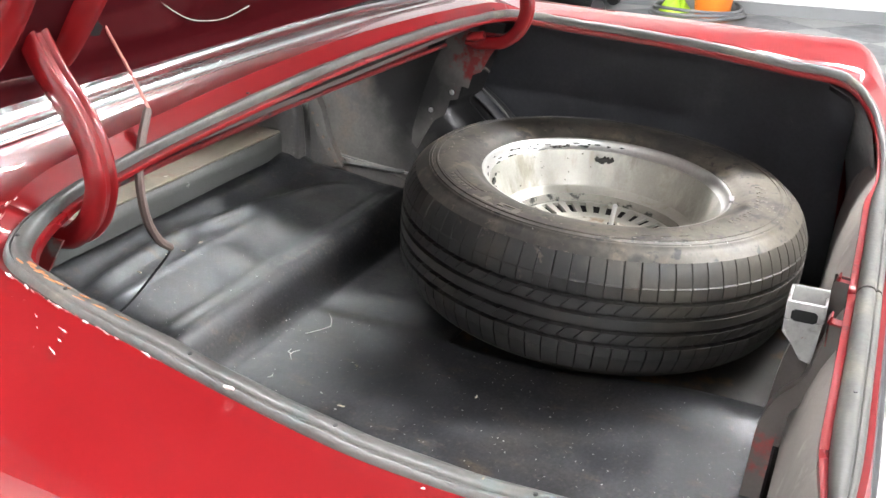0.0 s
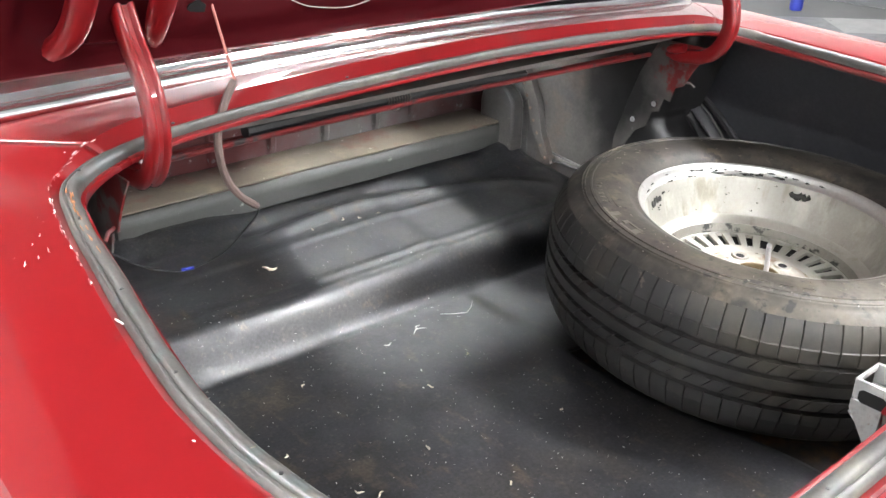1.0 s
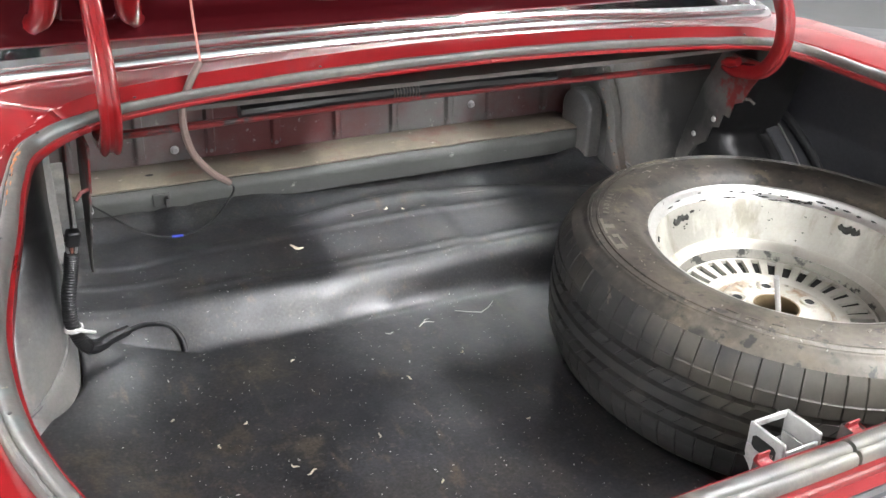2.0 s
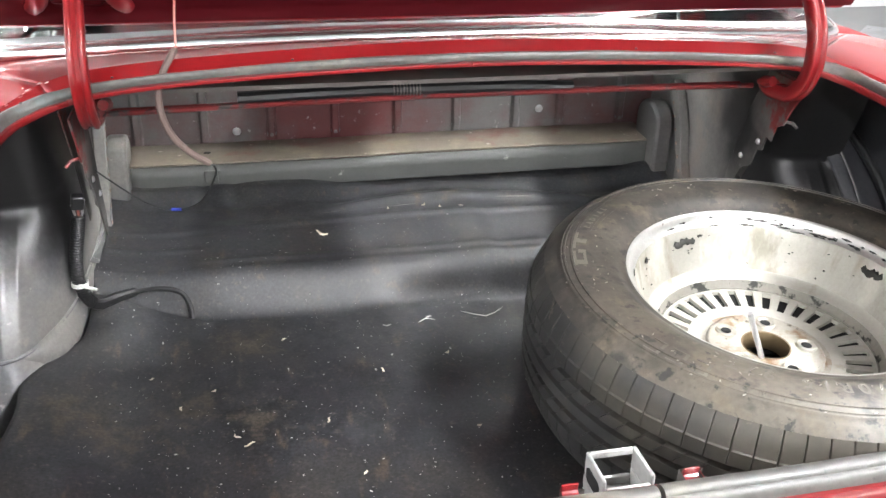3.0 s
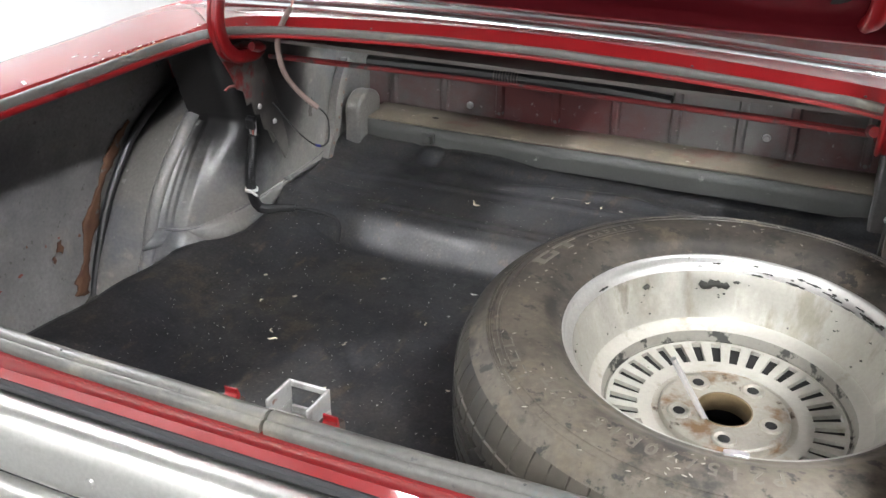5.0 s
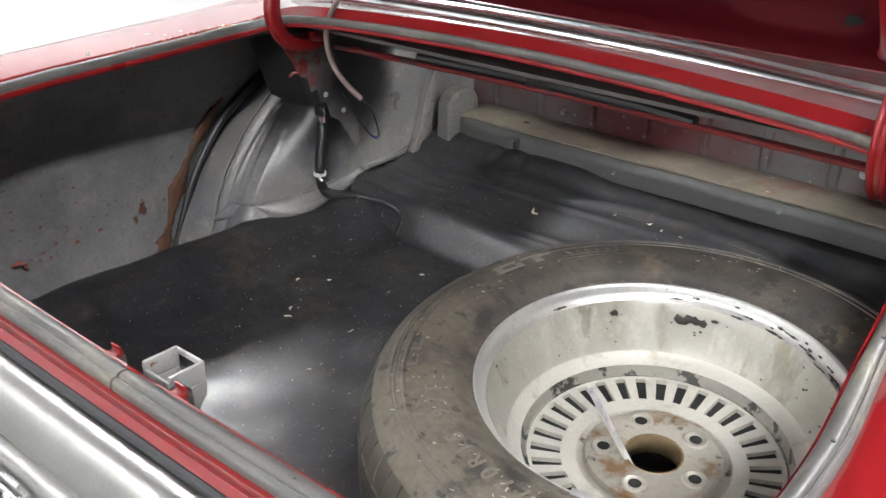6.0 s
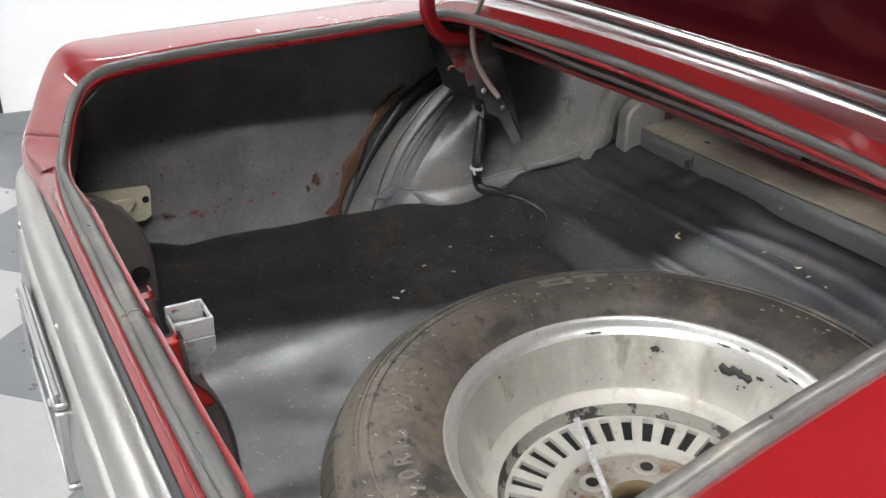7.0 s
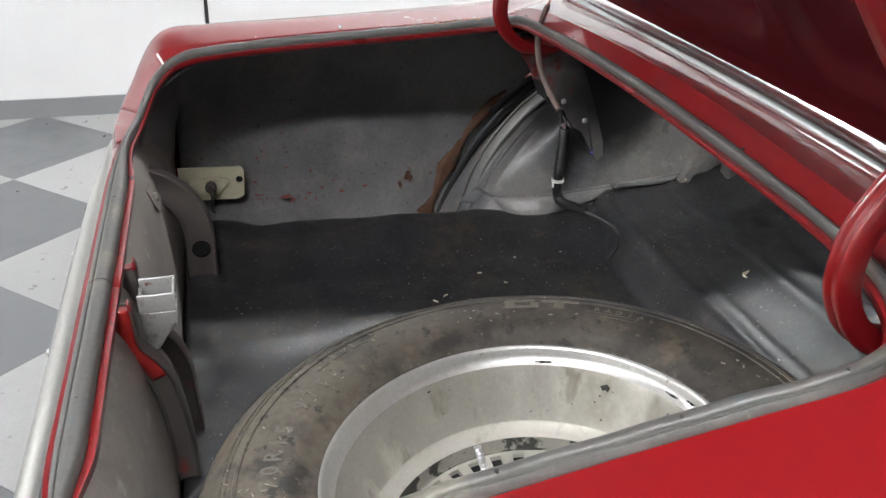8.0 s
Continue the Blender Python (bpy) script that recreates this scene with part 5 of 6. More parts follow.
clip = part("balance_weight", prism([(-0.012, -0.004), (0.012, -0.004), (0.013, 0.003), (0.004, 0.005), (-0.004, 0.0045), (-0.013, 0.003)], 0.006, ((1, 0, 0), (0, 1, 0), (0, 0, 1), (0, 0, 0))), ZINC, wheel, "small clip-on balance weight on the rim lip", bevel=0.001)
clip.matrix_local = pose(0, 0, 0, 0, 0, -82) @ pose(0.2055, 0, 0.0, 0, 0, 90)
residue(100, 113, -0.026, -0.040, 11, 1)
residue(96, 99, -0.024, -0.030, 4, 2)
residue(10, 21, -0.022, -0.038, 10, 3)
residue(135, 138, -0.024, -0.034, 4, 4)
for k in range(26):
    a, h = random.uniform(20, 200), random.uniform(-0.070, -0.020)
    s = random.uniform(0.3, 1.1)
    residue(a, a + s, h, h - s * 0.003, 3, 20 + k)

rnd = random.Random(31)
for k in range(32):
    a, s_, f_ = rnd.choice((rnd.gauss(45, 20), rnd.gauss(60, 45))), rnd.uniform(0.4, 1.0) ** 2 * 6, rnd.uniform(0.2, 0.95)
    r_, h_ = 0.2022 - 0.0097 * f_, -0.001 - 0.0145 * f_
    pts_ = []
    for q in range(6):
        f = q / 5
        thick_ = 0.0012 * math.sin(math.pi * (0.1 + 0.8 * f)) * rnd.uniform(0.2, 1.5)
        b_ = a + s_ * f
        pts_.append([on_wall(b_, r_ - 0.0008, h_ + thick_), on_wall(b_ + 0.2, r_ - 0.0012, h_ + 0.0003), on_wall(b_, r_ - 0.0016 - thick_ * 0.4, h_ - thick_)])
    part("corrosion_flake", sheet(pts_), GRIME, rim, "black corrosion at the rim's edge", thick=0.0006)

# threaded rod that leans in the wheel
rod = thing("threaded_rod", "thin zinc-plated threaded rod leaning in the wheel's bore", "rod")
a, b = Vector((0.3075, 0.405, 0.846)), Vector((0.3615, 0.430, 0.742))
part("shaft", tube([a.lerp(b, k / 60) for k in range(61)], [0.0034 if k % 2 else 0.0041 for k in range(61)], 8), ZINC, rod)

# ---- rubber mat ----
def mat_height(x, y):
    z = 0.643 + 0.003 * noise.noise((x * 5, y * 5, 0.3)) + 0.0014 * noise.noise((x * 14, y * 14, 4.3))
    # the mat drops over a step in the floor; at the left it ramps up to a slit instead
    step = sum(min(1.0, max(0.0, (y + d - 0.8715) / 0.036)) for d in (-0.012, -0.008, -0.004, 0.0, 0.004, 0.008, 0.012)) / 7
    ramp = 0.60 * smooth(0.68, 0.885, y) * (1 - smooth(-0.57, -0.37, x))
    z += 0.072 * max(step, ramp)
    z += (0.0016 * math.exp(-((y - 0.946) / 0.009) ** 2) - 0.0010 * math.exp(-((y - 0.930) / 0.009) ** 2)) * smooth(-0.42, -0.36, x)
    z += 0.012 * smooth(0.95, 1.06, y) + 0.003 * smooth(1.045, 1.066, y) + 0.0025 * math.exp(-((y - 1.066 - 0.03 * (x - 0.1) * (x < 0.1)) / 0.006) ** 2) * (1 - smooth(0.15, 0.3, x)) + 0.003 * math.exp(-((y - 0.99) / 0.005) ** 2) * (1 - smooth(-0.45, -0.36, x)) + 0.006 * smooth(1.08, 1.13, y) + 0.022 * smooth(1.13, 1.19, y) + 0.02 * smooth(1.20, 1.27, y)
    ridge, reach = 1.128 - 0.6 * (x - 0.07) ** 2, smooth(-0.22, -0.08, x) * (1 - smooth(0.42, 0.52, x))
    z += (0.007 * math.exp(-((y - ridge) / 0.016) ** 2) - 0.016 * smooth(ridge + 0.004, ridge + 0.05, y)) * reach
    # left side climbs to the edge
    z += 0.034 * (1 - smooth(-0.645, -0.46, x)) * (1 - 0.3 * smooth(0.72, 0.86, y))
    z += 0.020 * (1 - smooth(-0.63, -0.56, x)) * (1 - smooth(0.17, 0.25, y))
    # soft ridges and hollows
    z += 0.0028 * math.exp(-(((x + 0.325) * 0.95 + (y - 0.50) * 0.18) / 0.028) ** 2) * (1 - smooth(0.50, 0.68, y))
    z += 0.0030 * math.exp(-((x + 0.462) / 0.028) ** 2) * smooth(0.42, 0.56, y) * (1 - smooth(0.78, 0.86, y))
    z += 0.0035 * math.exp(-(((x + 0.10) + (y - 0.62) * 0.8) / 0.05) ** 2) * math.exp(-((y - 0.66) / 0.10) ** 2)
    z -= 0.0045 * (1 - smooth(-0.20, -0.06, x)) * smooth(-0.34, -0.2, x) * (1 - smooth(0.22, 0.42, y))
    z += 0.006 * smooth(-0.12, 0.06, x) * (1 - smooth(0.075, 0.13, x)) * (1 - smooth(0.20, 0.38, y))
    z += 0.011 * smooth(0.03, 0.12, x) * (1 - smooth(0.20, 0.42, y))
    # two hollows pressed into the mat below the beam
    for c in (-0.39, -0.33):
        z -= 0.011 * math.exp(-((x - c) / 0.014) ** 2) * math.exp(-((y - 1.165) / 0.03) ** 2)
    # under the wheel
    z -= 0.004 * smooth(0.10, 0.14, x)
    return z


MATY = [0.095 + 0.765 * j / 90 for j in range(90)] + [0.86 + 0.10 * j / 36 for j in range(36)] + [0.96 + 0.30 * j / 50 for j in range(51)]
bm = bmesh.new()


def mat_piece(ys, left, right, n):
    """A piece of the mat between two edges, each a function of y."""
    g = []
    for y in ys:
        x0, x1 = left(y), right(y)
        g.append([bm.verts.new((x, y, mat_height(x, y))) for x in [x0 + (x1 - x0) * i / n for i in range(n + 1)]])
    for a, b in zip(g, g[1:]):
        for i in range(n):
            bm.faces.new((a[i], a[i + 1], b[i + 1], b[i]))


mat_left = lambda y: -0.648 + 0.083 * smooth(0.655, 0.795, y) + 0.006 * math.sin(y * 14) + 0.004 * math.sin(y * 31 + 1)
mat_mid = lambda y: 0.118 + 0.012 * math.sin(y * 9)
mat_piece(MATY, mat_left, mat_mid, 110)
mat_piece([y for y in MATY if y > 0.6], mat_mid, lambda y: 0.55, 50)
bmesh.ops.remove_doubles(bm, verts=bm.verts, dist=0.00002)
mat_ob = part("rubber_mat", bm, MAT, None, angle=180, thick=0.004)
# sharp creases in the upper mat, pale with dust
for line in (((-0.535, 1.056), (-0.40, 1.066), (-0.27, 1.078), (-0.10, 1.092), (0.05, 1.100), (0.18, 1.108), (0.32, 1.088), (0.42, 1.070)), ((-0.565, 0.982), (-0.51, 0.986), (-0.455, 0.987), (-0.41, 0.984))):
    run = spline([(x, y, 0) for x, y in line], 60)
    part("crease", tube([Vector((p.x, p.y + 0.0012 * math.sin(23 * p.x), mat_height(p.x, p.y) + 0.0012)) for p in run], [0.0003 + 0.0011 * math.sin(math.pi * k / 59) * (0.6 + 0.4 * math.sin(k * 0.9)) for k in range(60)], 6), CREASE, mat_ob, "dusty crease in the rubber")
tagged(mat_ob, "black moulded rubber boot mat, dusty and littered with flecks", "boot mat")

# ---- wiring at the left ----
loom_pts = spline([(-0.556, 0.815, 0.872), (-0.562, 0.818, 0.84), (-0.570, 0.818, 0.80), (-0.570, 0.815, 0.765), (-0.560, 0.812, 0.735), (-0.545, 0.818, 0.722), (-0.520, 0.835, 0.722), (-0.495, 0.848, 0.722)], 130)
loom = part("wiring_loom", tube(loom_pts, [0.0105 if k % 2 else 0.0092 for k in range(84)] + [0.0105 * (1 - 0.3 * k / 46) for k in range(46)], 10), BLACK, car, "black corrugated wiring conduit")
tiep = loom_pts[58]
ob = part("cable_tie", lathe([(0.0112, -0.003), (0.0128, -0.003), (0.0128, 0.003), (0.0112, 0.003)], 18, closed=True), WHITE_PL, loom, "white cable tie")
ob.location = tiep
part("tie_tail", boxed((-0.006, -0.002, -0.0015), (0.022, 0.002, 0.0015)), WHITE_PL, loom).matrix_local = Matrix.Translation(tiep + Vector((0.006, -0.012, 0.001))) @ pose(0, 0, 0, 0, 10, -20)
for k, m_ in enumerate((ZINC, COPPER, ZINC)):
    part("wire_tip", tube(spline([(-0.556 + 0.004 * (k - 1), 0.815, 0.868), (-0.555 + 0.007 * (k - 1), 0.812, 0.885), (-0.553 + 0.009 * (k - 1), 0.806, 0.892 + 0.004 * k)], 8), 0.002, 6), m_, loom)
plug = part("connector", boxed((-0.009, -0.007, -0.012), (0.009, 0.007, 0.012)), BLACK, loom, "black plastic connector", bevel=0.003)
plug.matrix_local = Matrix.Translation((-0.553, 0.806, 0.897)) @ pose(0, 0, 0, 18, 8, 10)
part("cable", tube(spline([(-0.505, 0.843, 0.722), (-0.490, 0.852, 0.720), (-0.466, 0.880, 0.708), (-0.440, 0.894, 0.696), (-0.424, 0.890, 0.686), (-0.415, 0.876, 0.670), (-0.414, 0.866, 0.655)], 30), 0.0042, 8), BLACK, car, "thin black cable along the mat's slit")
sl = part("lid_wire", tube(spline([(-0.383, 0.762, 1.245), (-0.384, 0.75, 1.215), (-0.387, 0.725, 1.178), (-0.388, 0.704, 1.140)], 16), 0.0016, 6), COPPER, car, "thin reddish wire hanging from the lid")
part("wire_sleeve", tube(spline([(-0.388, 0.705, 1.140), (-0.404, 0.702, 1.115), (-0.415, 0.701, 1.085), (-0.414, 0.703, 1.052), (-0.404, 0.708, 1.022), (-0.383, 0.717, 0.994), (-0.359, 0.725, 0.974)], 40), [0.0036] + [0.0048] * 38 + [0.0044], 8), BROWN_WIRE, sl, "brown fabric wire sleeve")
part("wire_tail", tube(spline([(-0.360, 0.725, 0.975), (-0.352, 0.735, 0.962), (-0.356, 0.752, 0.94), (-0.378, 0.785, 0.895), (-0.410, 0.812, 0.872), (-0.432, 0.822, 0.870), (-0.470, 0.832, 0.885), (-0.528, 0.842, 0.930)], 40), 0.0014, 6), BLACK, sl, "thin dark wire")
part("crimp", tube([(-0.409, 0.811, 0.8727), (-0.416, 0.8145, 0.8714), (-0.423, 0.8185, 0.8705)], 0.0024, 8), BLUE, sl, "blue crimp connector")

# ---- marks on the inner quarter panel ----
def patch(y, z, w, h, mat_, seed, name="rust_patch", label="patch of surface rust"):
    """A thin flake of irregular outline on the left inner quarter panel."""
    rnd = random.Random(seed)
    x = -table(z, [(0.58, 0.812), (0.66, 0.822), (0.74, 0.826), (0.82, 0.824), (0.90, 0.816), (0.98, 0.80)]) + 0.0016
    pts = [(math.cos(a) * w * rnd.uniform(0.35, 1), math.sin(a) * h * rnd.uniform(0.35, 1)) for a in [2 * math.pi * k / 13 for k in range(13)]]
    part(name, prism([(y + a, z + b) for a, b in pts], 0.0012, ((0, 1, 0), (0, 0, 1), (1, 0, 0), (x, 0, 0))), mat_, car, label)


for k, (y, z, w, h) in enumerate(((0.565, 0.690, 0.012, 0.020), (0.548, 0.672, 0.006, 0.010), (0.30, 0.665, 0.018, 0.007), (0.315, 0.655, 0.008, 0.008), (0.245, 0.672, 0.014, 0.004), (0.42, 0.668, 0.008, 0.005), (0.47, 0.676, 0.006, 0.004))):
    patch(y, z, w, h, RUST_ORANGE if k < 2 else RUST_RED, 40 + k)
rnd = random.Random(14)
for k in range(26):
    patch(rnd.uniform(0.20, 0.62), 0.655 + 0.20 * rnd.random() ** 2, rnd.uniform(0.002, 0.007), rnd.uniform(0.0015, 0.004), RUST_RED if rnd.random() < 0.6 else RUST, 60 + k, "paint_mark", "small red and brown paint mark")
# chipped and scratched paint beside the seal
rnd = random.Random(9)
for k in range(16):
    kk = rnd.choice((rnd.randint(96, 112), rnd.randint(60, 116)))
    q0 = SECTS[-1][kk][3].lerp(SECTS[-1][kk][6], rnd.uniform(0.02, 0.5)) + Vector((0, 0, 0.0016))
    ln, wd, turn = rnd.uniform(0.001, 0.005), rnd.uniform(0.0003, 0.0009), rnd.uniform(0, 180)
    bm = bmesh.new()
    bm.faces.new([bm.verts.new((ln * math.cos(a) * rnd.uniform(0.5, 1), wd * math.sin(a) * rnd.uniform(0.5, 1), 0)) for a in (0, 0.8, 1.7, 2.6, 3.5, 4.4, 5.4)])
    part("paint_chip", bm, FLECK if rnd.random() < 0.6 else RED_DULL, car, "small chip in the red paint", thick=0.0006).matrix_local = Matrix.Translation(mirrored(q0, -1)) @ pose(0, 0, 0, 0, 4, turn)
# larger chips by the corner, broken paint along the seal's outer edge, and orange scuffs on the seal
for k, (x, y, ln, turn) in enumerate(((-0.657, 0.583, 0.010, 60), (-0.661, 0.552, 0.013, 75), (-0.672, 0.545, 0.006, 70), (-0.686, 0.537, 0.012, 65), (-0.690, 0.55, 0.005, 20), (-0.668, 0.57, 0.004, 50))):
    kk = min(range(60, 125), key=lambda q: abs(SECTS[-1][q][4].y - y))
    sec = [mirrored(p, -1) for p in SECTS[-1][kk]]
    zz = table(-x, [(-p.x, p.z) for p in sec[3:8]])
    bm = bmesh.new()
    bm.faces.new([bm.verts.new((0.55 * ln * math.cos(a) * rnd.uniform(0.4, 1), 0.0008 * math.sin(a) * rnd.uniform(0.1, 1), 0)) for a in (0.2, 1.3, 2.9, 4.1)])
    part("paint_chip", bm, FLECK if k != 4 else RED_DULL, car, "pale chip knocked into the red paint", thick=0.0006).matrix_local = Matrix.Translation((x, y, zz + 0.0016)) @ pose(0, 0, 0, 0, -6, turn)
for k in range(44):
    kk = rnd.randint(88, 119)
    q0 = SECTS[-1][kk][3].lerp(SECTS[-1][kk][2], rnd.uniform(-0.06, 0.10)) + Vector((0, 0, 0.0012))
    d_ = mirrored(SECTS[-1][kk + 1][3] - SECTS[-1][kk][3], -1)
    ln, wd = rnd.uniform(0.002, 0.007), rnd.uniform(0.0005, 0.0013)
    bm = bmesh.new()
    bm.faces.new([bm.verts.new((ln * math.cos(a) * rnd.uniform(0.5, 1), wd * math.sin(a) * rnd.uniform(0.4, 1), 0)) for a in (0, 0.8, 1.7, 2.6, 3.5, 4.4, 5.4)])
    part("paint_chip", bm, rnd.choice((PINK_CHIP, PINK_CHIP, FLECK, RED_DULL)), car, "broken edge of the red paint beside the seal", thick=0.0007).matrix_local = Matrix.Translation(mirrored(q0, -1)) @ pose(0, 0, 0, 0, -14, math.degrees(math.atan2(d_.y, d_.x)) + rnd.uniform(-12, 12))
for k in range(18):
    kk = rnd.randint(92, 106)
    s_, o_ = SEALS[-1][kk], OUTS[-1][kk]
    flat = Vector((o_.x - s_.x, o_.y - s_.y, 0)).normalized()
    d_ = mirrored(SEALS[-1][kk + 1] - s_, -1)
    ln, wd = rnd.uniform(0.004, 0.012), rnd.uniform(0.0004, 0.0012)
    bm = bmesh.new()
    bm.faces.new([bm.verts.new((ln * math.cos(a) * rnd.uniform(0.6, 1), wd * math.sin(a) * rnd.uniform(0.4, 1), 0)) for a in (0, 0.8, 1.7, 2.6, 3.5, 4.4, 5.4)])
    part("orange_scuff", bm, SCUFF_ORANGE, car, "orange scuff on the rubber seal", thick=0.0006).matrix_local = Matrix.Translation(mirrored(s_ + flat * rnd.uniform(-0.004, 0.003) + Vector((0, 0, 0.0128)), -1)) @ pose(0, 0, 0, 0, 0, math.degrees(math.atan2(d_.y, d_.x)))
# a chip of white paint beside the seal
part("paint_chip", boxed((-0.0025, -0.003, -0.0008), (0.0025, 0.003, 0.0006)), FLECK, car, "chip of white paint on the red flange").matrix_local = Matrix.Translation((-0.661, 0.407, 1.056)) @ pose(0, 0, 0, 0, 50, 10)

# ---- litter on the mat ----
def lay(x, y):
    return mat_height(x, y) + 0.0035


random.seed(21)


def sliver(x, y, length, turn, mat_, label, name="wood_chip", category="chip", thick=0.0011, lift=0.0):
    n = 5
    pts = []
    for k in range(n):
        d = (k / (n - 1) - 0.5) * length
        bend = 0.18 * length * math.sin(k * 1.3 + turn)
        px, py = x + d * math.cos(radians(turn)) - bend * math.sin(radians(turn)), y + d * math.sin(radians(turn)) + bend * math.cos(radians(turn))
        pts.append(Vector((px, py, lay(px, py) + thick + lift)))
    ob = part(name, tube(pts, [thick * 0.5, thick, thick * 1.3, thick, thick * 0.4], 5), mat_, None)
    return tagged(ob, label, category, "litter on the mat")


sliver(-0.184, 1.011, 0.024, -30, CHIP, "pale curled wood chip on the black mat", thick=0.0022)
for x, y, ln, tn in ((-0.271, 0.784, 0.014, 30), (-0.334, 0.514, 0.022, 10), (-0.224, 0.553, 0.016, 60), (-0.426, 0.619, 0.013, 80), (-0.38, 0.655, 0.012, 40), (-0.35, 0.535, 0.018, -60), (-0.13, 0.66, 0.016, 120), (-0.02, 0.70, 0.012, 40), (-0.47, 0.70, 0.010, 10), (-0.19, 0.43, 0.012, 70), (-0.02, 0.50, 0.010, 20), (0.02, 1.09, 0.016, 40), (0.05, 1.08, 0.014, 100), (0.09, 1.075, 0.012, -20), (-0.05, 1.085, 0.012, 60)):
    sliver(x, y, ln * 0.7, tn, CHIP, "small pale wood chip on the black mat")
for x, y, ln, tn in ((-0.033, 0.806, 0.030, 5), (-0.028, 0.815, 0.016, 30), (0.07, 0.815, 0.075, 2), (-0.10, 0.80, 0.014, -10)):
    sliver(x, y, ln, tn, FLECK, "thin white sliver on the black mat", "sliver", "sliver", 0.0008)
bm = bmesh.new()
rnd = random.Random(3)
for k in range(1000):
    x, y = rnd.uniform(-0.60, 0.10), rnd.uniform(0.13, 1.05)
    if y < 0.838 and x < -0.56:
        continue
    s = rnd.uniform(0.0002, 0.0006) * (1.8 if rnd.random() < 0.06 else 1)
    c = Vector((x, y, lay(x, y) + 0.0004))
    a = rnd.uniform(0, 6.28)
    e, f = Vector((math.cos(a), math.sin(a), 0)) * s * rnd.uniform(1, 3), Vector((-math.sin(a), math.cos(a), 0)) * s
    v = [bm.verts.new(c - e - f), bm.verts.new(c + e - f), bm.verts.new(c + e * 0.6 + f), bm.verts.new(c - e + f * 0.6), bm.verts.new(c + Vector((0, 0, s)))]
    for i in range(4):
        bm.faces.new((v[i], v[(i + 1) % 4], v[4]))
tagged(part("dust_flecks", bm, FLECK, None), "tiny pale flecks of dust on the black mat", "dust", kind="stuff")

# ---- things across the room ----
def bucket(x, y):
    ob = thing("bucket", "orange plastic bucket on the tiled floor", "bucket", (x, y, GROUND))
    part("body", lathe([(0.0001, 0.004), (0.145, 0.0), (0.175, 0.30), (0.183, 0.30), (0.183, 0.315), (0.170, 0.315), (0.140, 0.012), (0.0001, 0.012)], 28), ORANGE, ob)
    part("handle", tube([(0.180 * math.cos(a), 0.02, 0.30 + 0.12 * math.sin(a)) for a in [math.pi * k / 14 for k in range(15)]], 0.004, 6), ZINC, ob)


def bottle(x, y):
    ob = thing("bottle", "small blue plastic bottle on the floor", "bottle", (x, y, GROUND))
    part("body", lathe([(0.0001, 0.0), (0.05, 0.002), (0.055, 0.02), (0.055, 0.16), (0.045, 0.19), (0.02, 0.205), (0.02, 0.215)], 20), BLUE, ob)
    part("cap", lathe([(0.022, 0.21), (0.022, 0.24), (0.0001, 0.242)], 14), WHITE_PL, ob, "white cap")


def hose_coil(x, y):
    ob = thing("hose_coil", "grey rubber hose coiled loosely on the far floor", "hose", (x, y, GROUND))
    rnd_ = random.Random(4)
    for q in range(3):
        lean = rnd_.uniform(-0.03, 0.03)
        part("loop", tube([((0.42 - 0.025 * q) * math.cos(a) + lean, (0.40 - 0.02 * q) * math.sin(a), 0.016 + 0.028 * q + 0.012 * math.sin(2 * a + q)) for a in [2 * math.pi * k / 40 for k in range(41)]], 0.014, 8), RUBBER_GREY, ob)


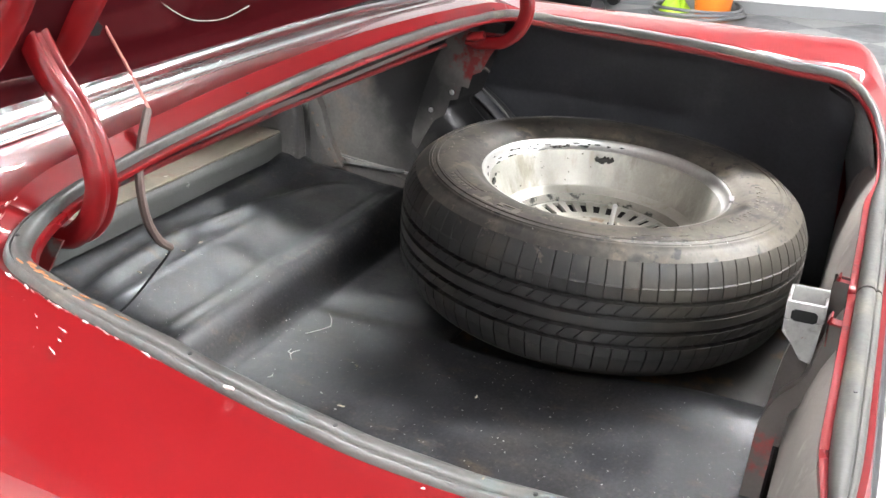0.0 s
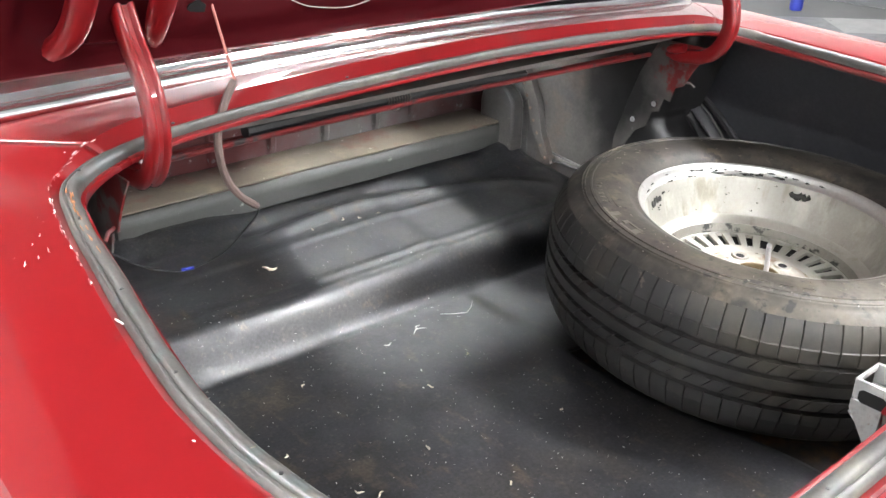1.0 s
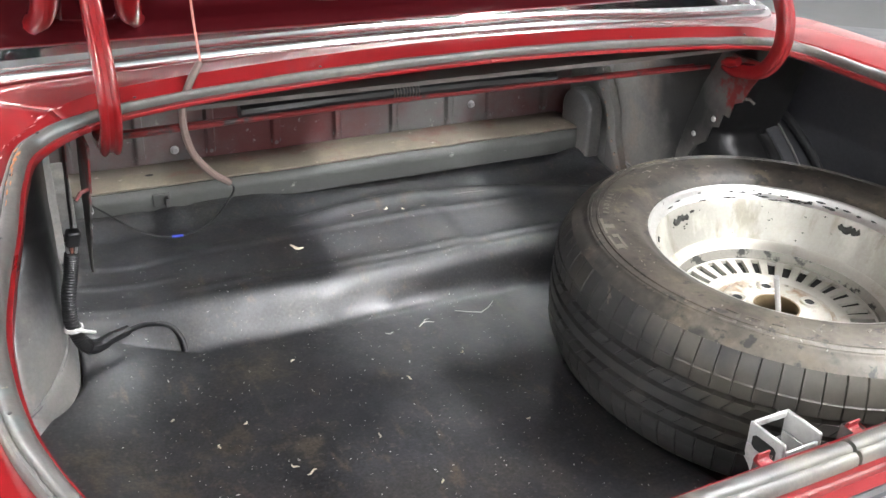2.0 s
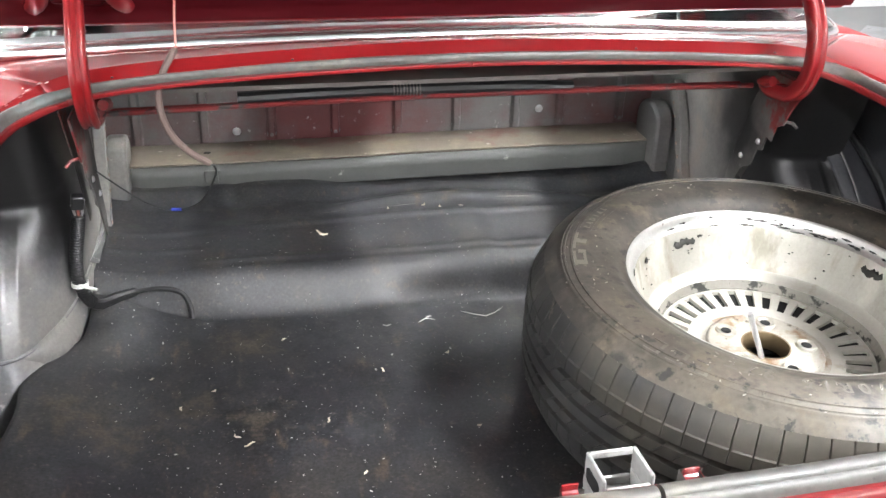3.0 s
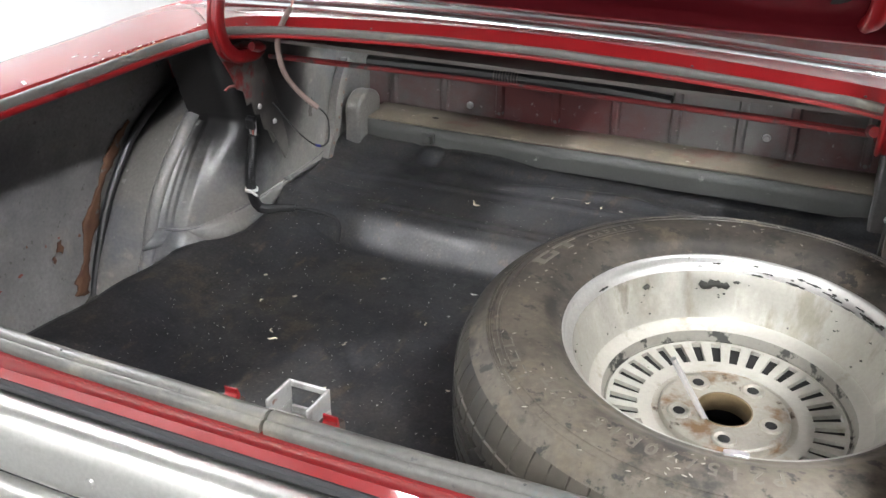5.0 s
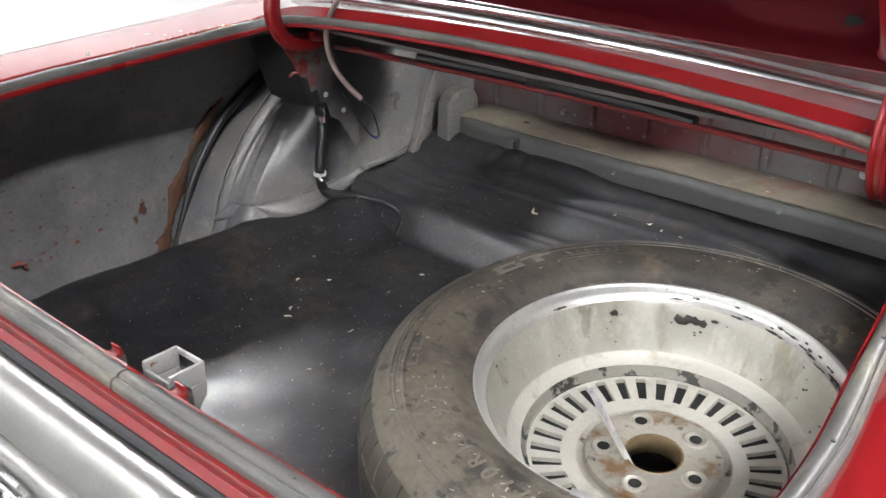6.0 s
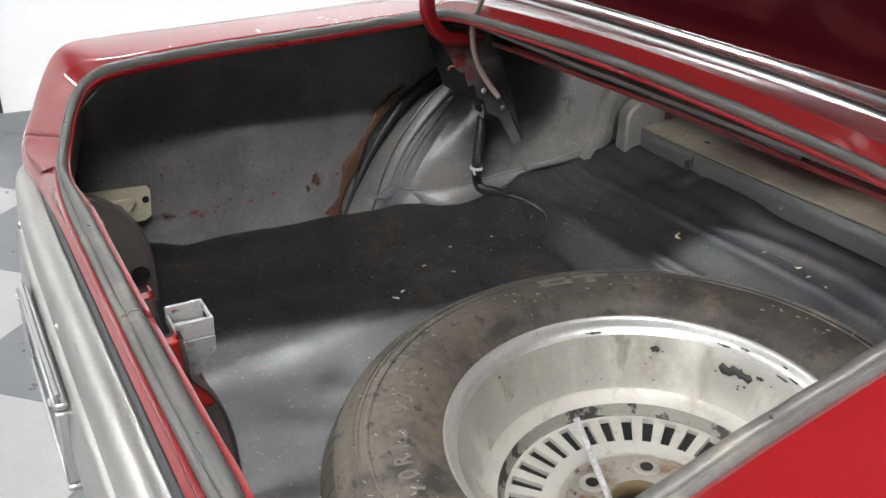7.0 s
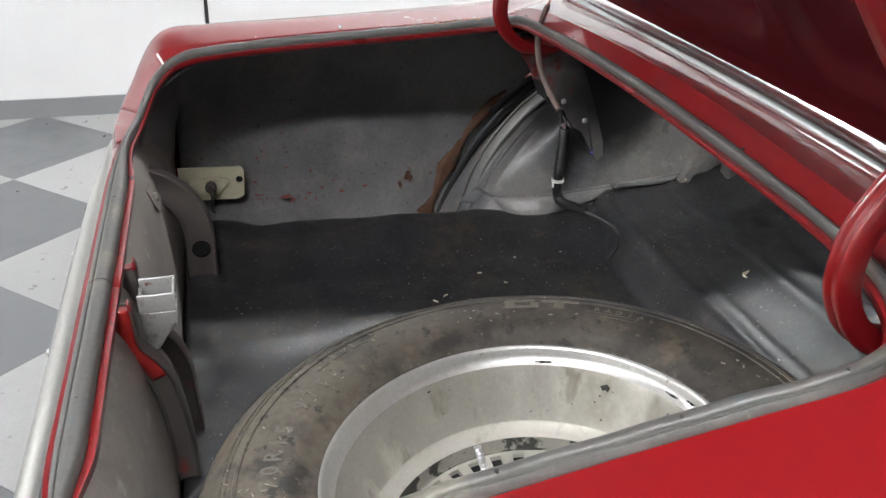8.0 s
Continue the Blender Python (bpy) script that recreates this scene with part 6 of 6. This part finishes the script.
def cart(x, y):
    ob = thing("tool_cart", "dark steel tool cart on castors", "tool cart", (x, y, GROUND))
    part("cabinet", boxed((-0.30, -0.45, 0.12), (0.30, 0.45, 0.85)), BLACK, ob, bevel=0.01)
    part("worktop", boxed((-0.32, -0.47, 0.8505), (0.32, 0.47, 0.88)), RUBBER, ob, bevel=0.005)
    for k in range(4):
        part("drawer", boxed((-0.312, -0.42, 0.15 + 0.17 * k), (-0.3005, 0.42, 0.30 + 0.17 * k)), BRACKET, ob, bevel=0.003)
    for cx_ in (-0.24, 0.24):
        for cy_ in (-0.38, 0.38):
            w_ = part("castor", tube([(cx_ - 0.02, cy_, 0.06), (cx_ + 0.02, cy_, 0.06)], 0.06, 16), RUBBER, ob)


bucket(7.24, 1.47)
bottle(6.75, 3.95)
hose_coil(7.27, 1.60)
cart(7.12, 2.75)
cloth = thing("cloth", "crumpled lime green cloth on the floor beside the bucket", "cloth", (7.30, 1.80, GROUND))
part("folds", sheet([[Vector((0.13 * math.cos(a) * v, 0.14 * math.sin(a) * v, 0.10 * (1 - v * v) * (1 + 0.5 * math.sin(5 * a + 7 * v)) + 0.006)) for a in [2 * math.pi * k / 36 for k in range(36)]] for v in [0.05 + 0.95 * j / 10 for j in range(11)]], closed_v=True), LIME, cloth, thick=0.004)

# ---- floor tiles, laid on the diagonal ----
TS = 0.61
U, V = Vector((math.cos(radians(45)), math.sin(radians(45)), 0)), Vector((-math.sin(radians(45)), math.cos(radians(45)), 0))
T0 = Vector((-2.868, -1.108, GROUND - 0.002))
meshes = []
for m_ in (TILE_L, TILE_D):
    bm = box(bmesh.new(), (-TS / 2 + 0.0006, -TS / 2 + 0.0006, -0.002), (TS / 2 - 0.0006, TS / 2 - 0.0006, 0.002))
    meshes.append(finish(bm, m_))
ground = bpy.data.objects["ground"]
slots = []
for i in range(-16, 17):
    for j in range(-16, 17):
        c = T0 + U * TS * i + V * TS * j
        if WEST - 0.3 < c.x < EAST + 0.3 and SOUTH - 0.3 < c.y < NORTH + 0.3:
            slots.append((c, (i + j) % 2))
slots.sort(key=lambda q: (abs(q[0].y - 0.5), q[0].x))
rest = bmesh.new()
for k, (c, odd) in enumerate(slots):
    if k < 300:
        ob = new("tile", meshes[odd])
        ob.parent = ground
        ob.matrix_basis = Matrix.Translation(c) @ pose(0, 0, 0, 0, 0, 45)
    elif odd:
        rest.faces.new([rest.verts.new(c + U * TS * a + V * TS * b) for a, b in ((-0.499, -0.499), (0.499, -0.499), (0.499, 0.499), (-0.499, 0.499))])
far = part("tiles", rest, TILE_D, ground, "far charcoal floor tiles")
tagged(far, kind="stuff")
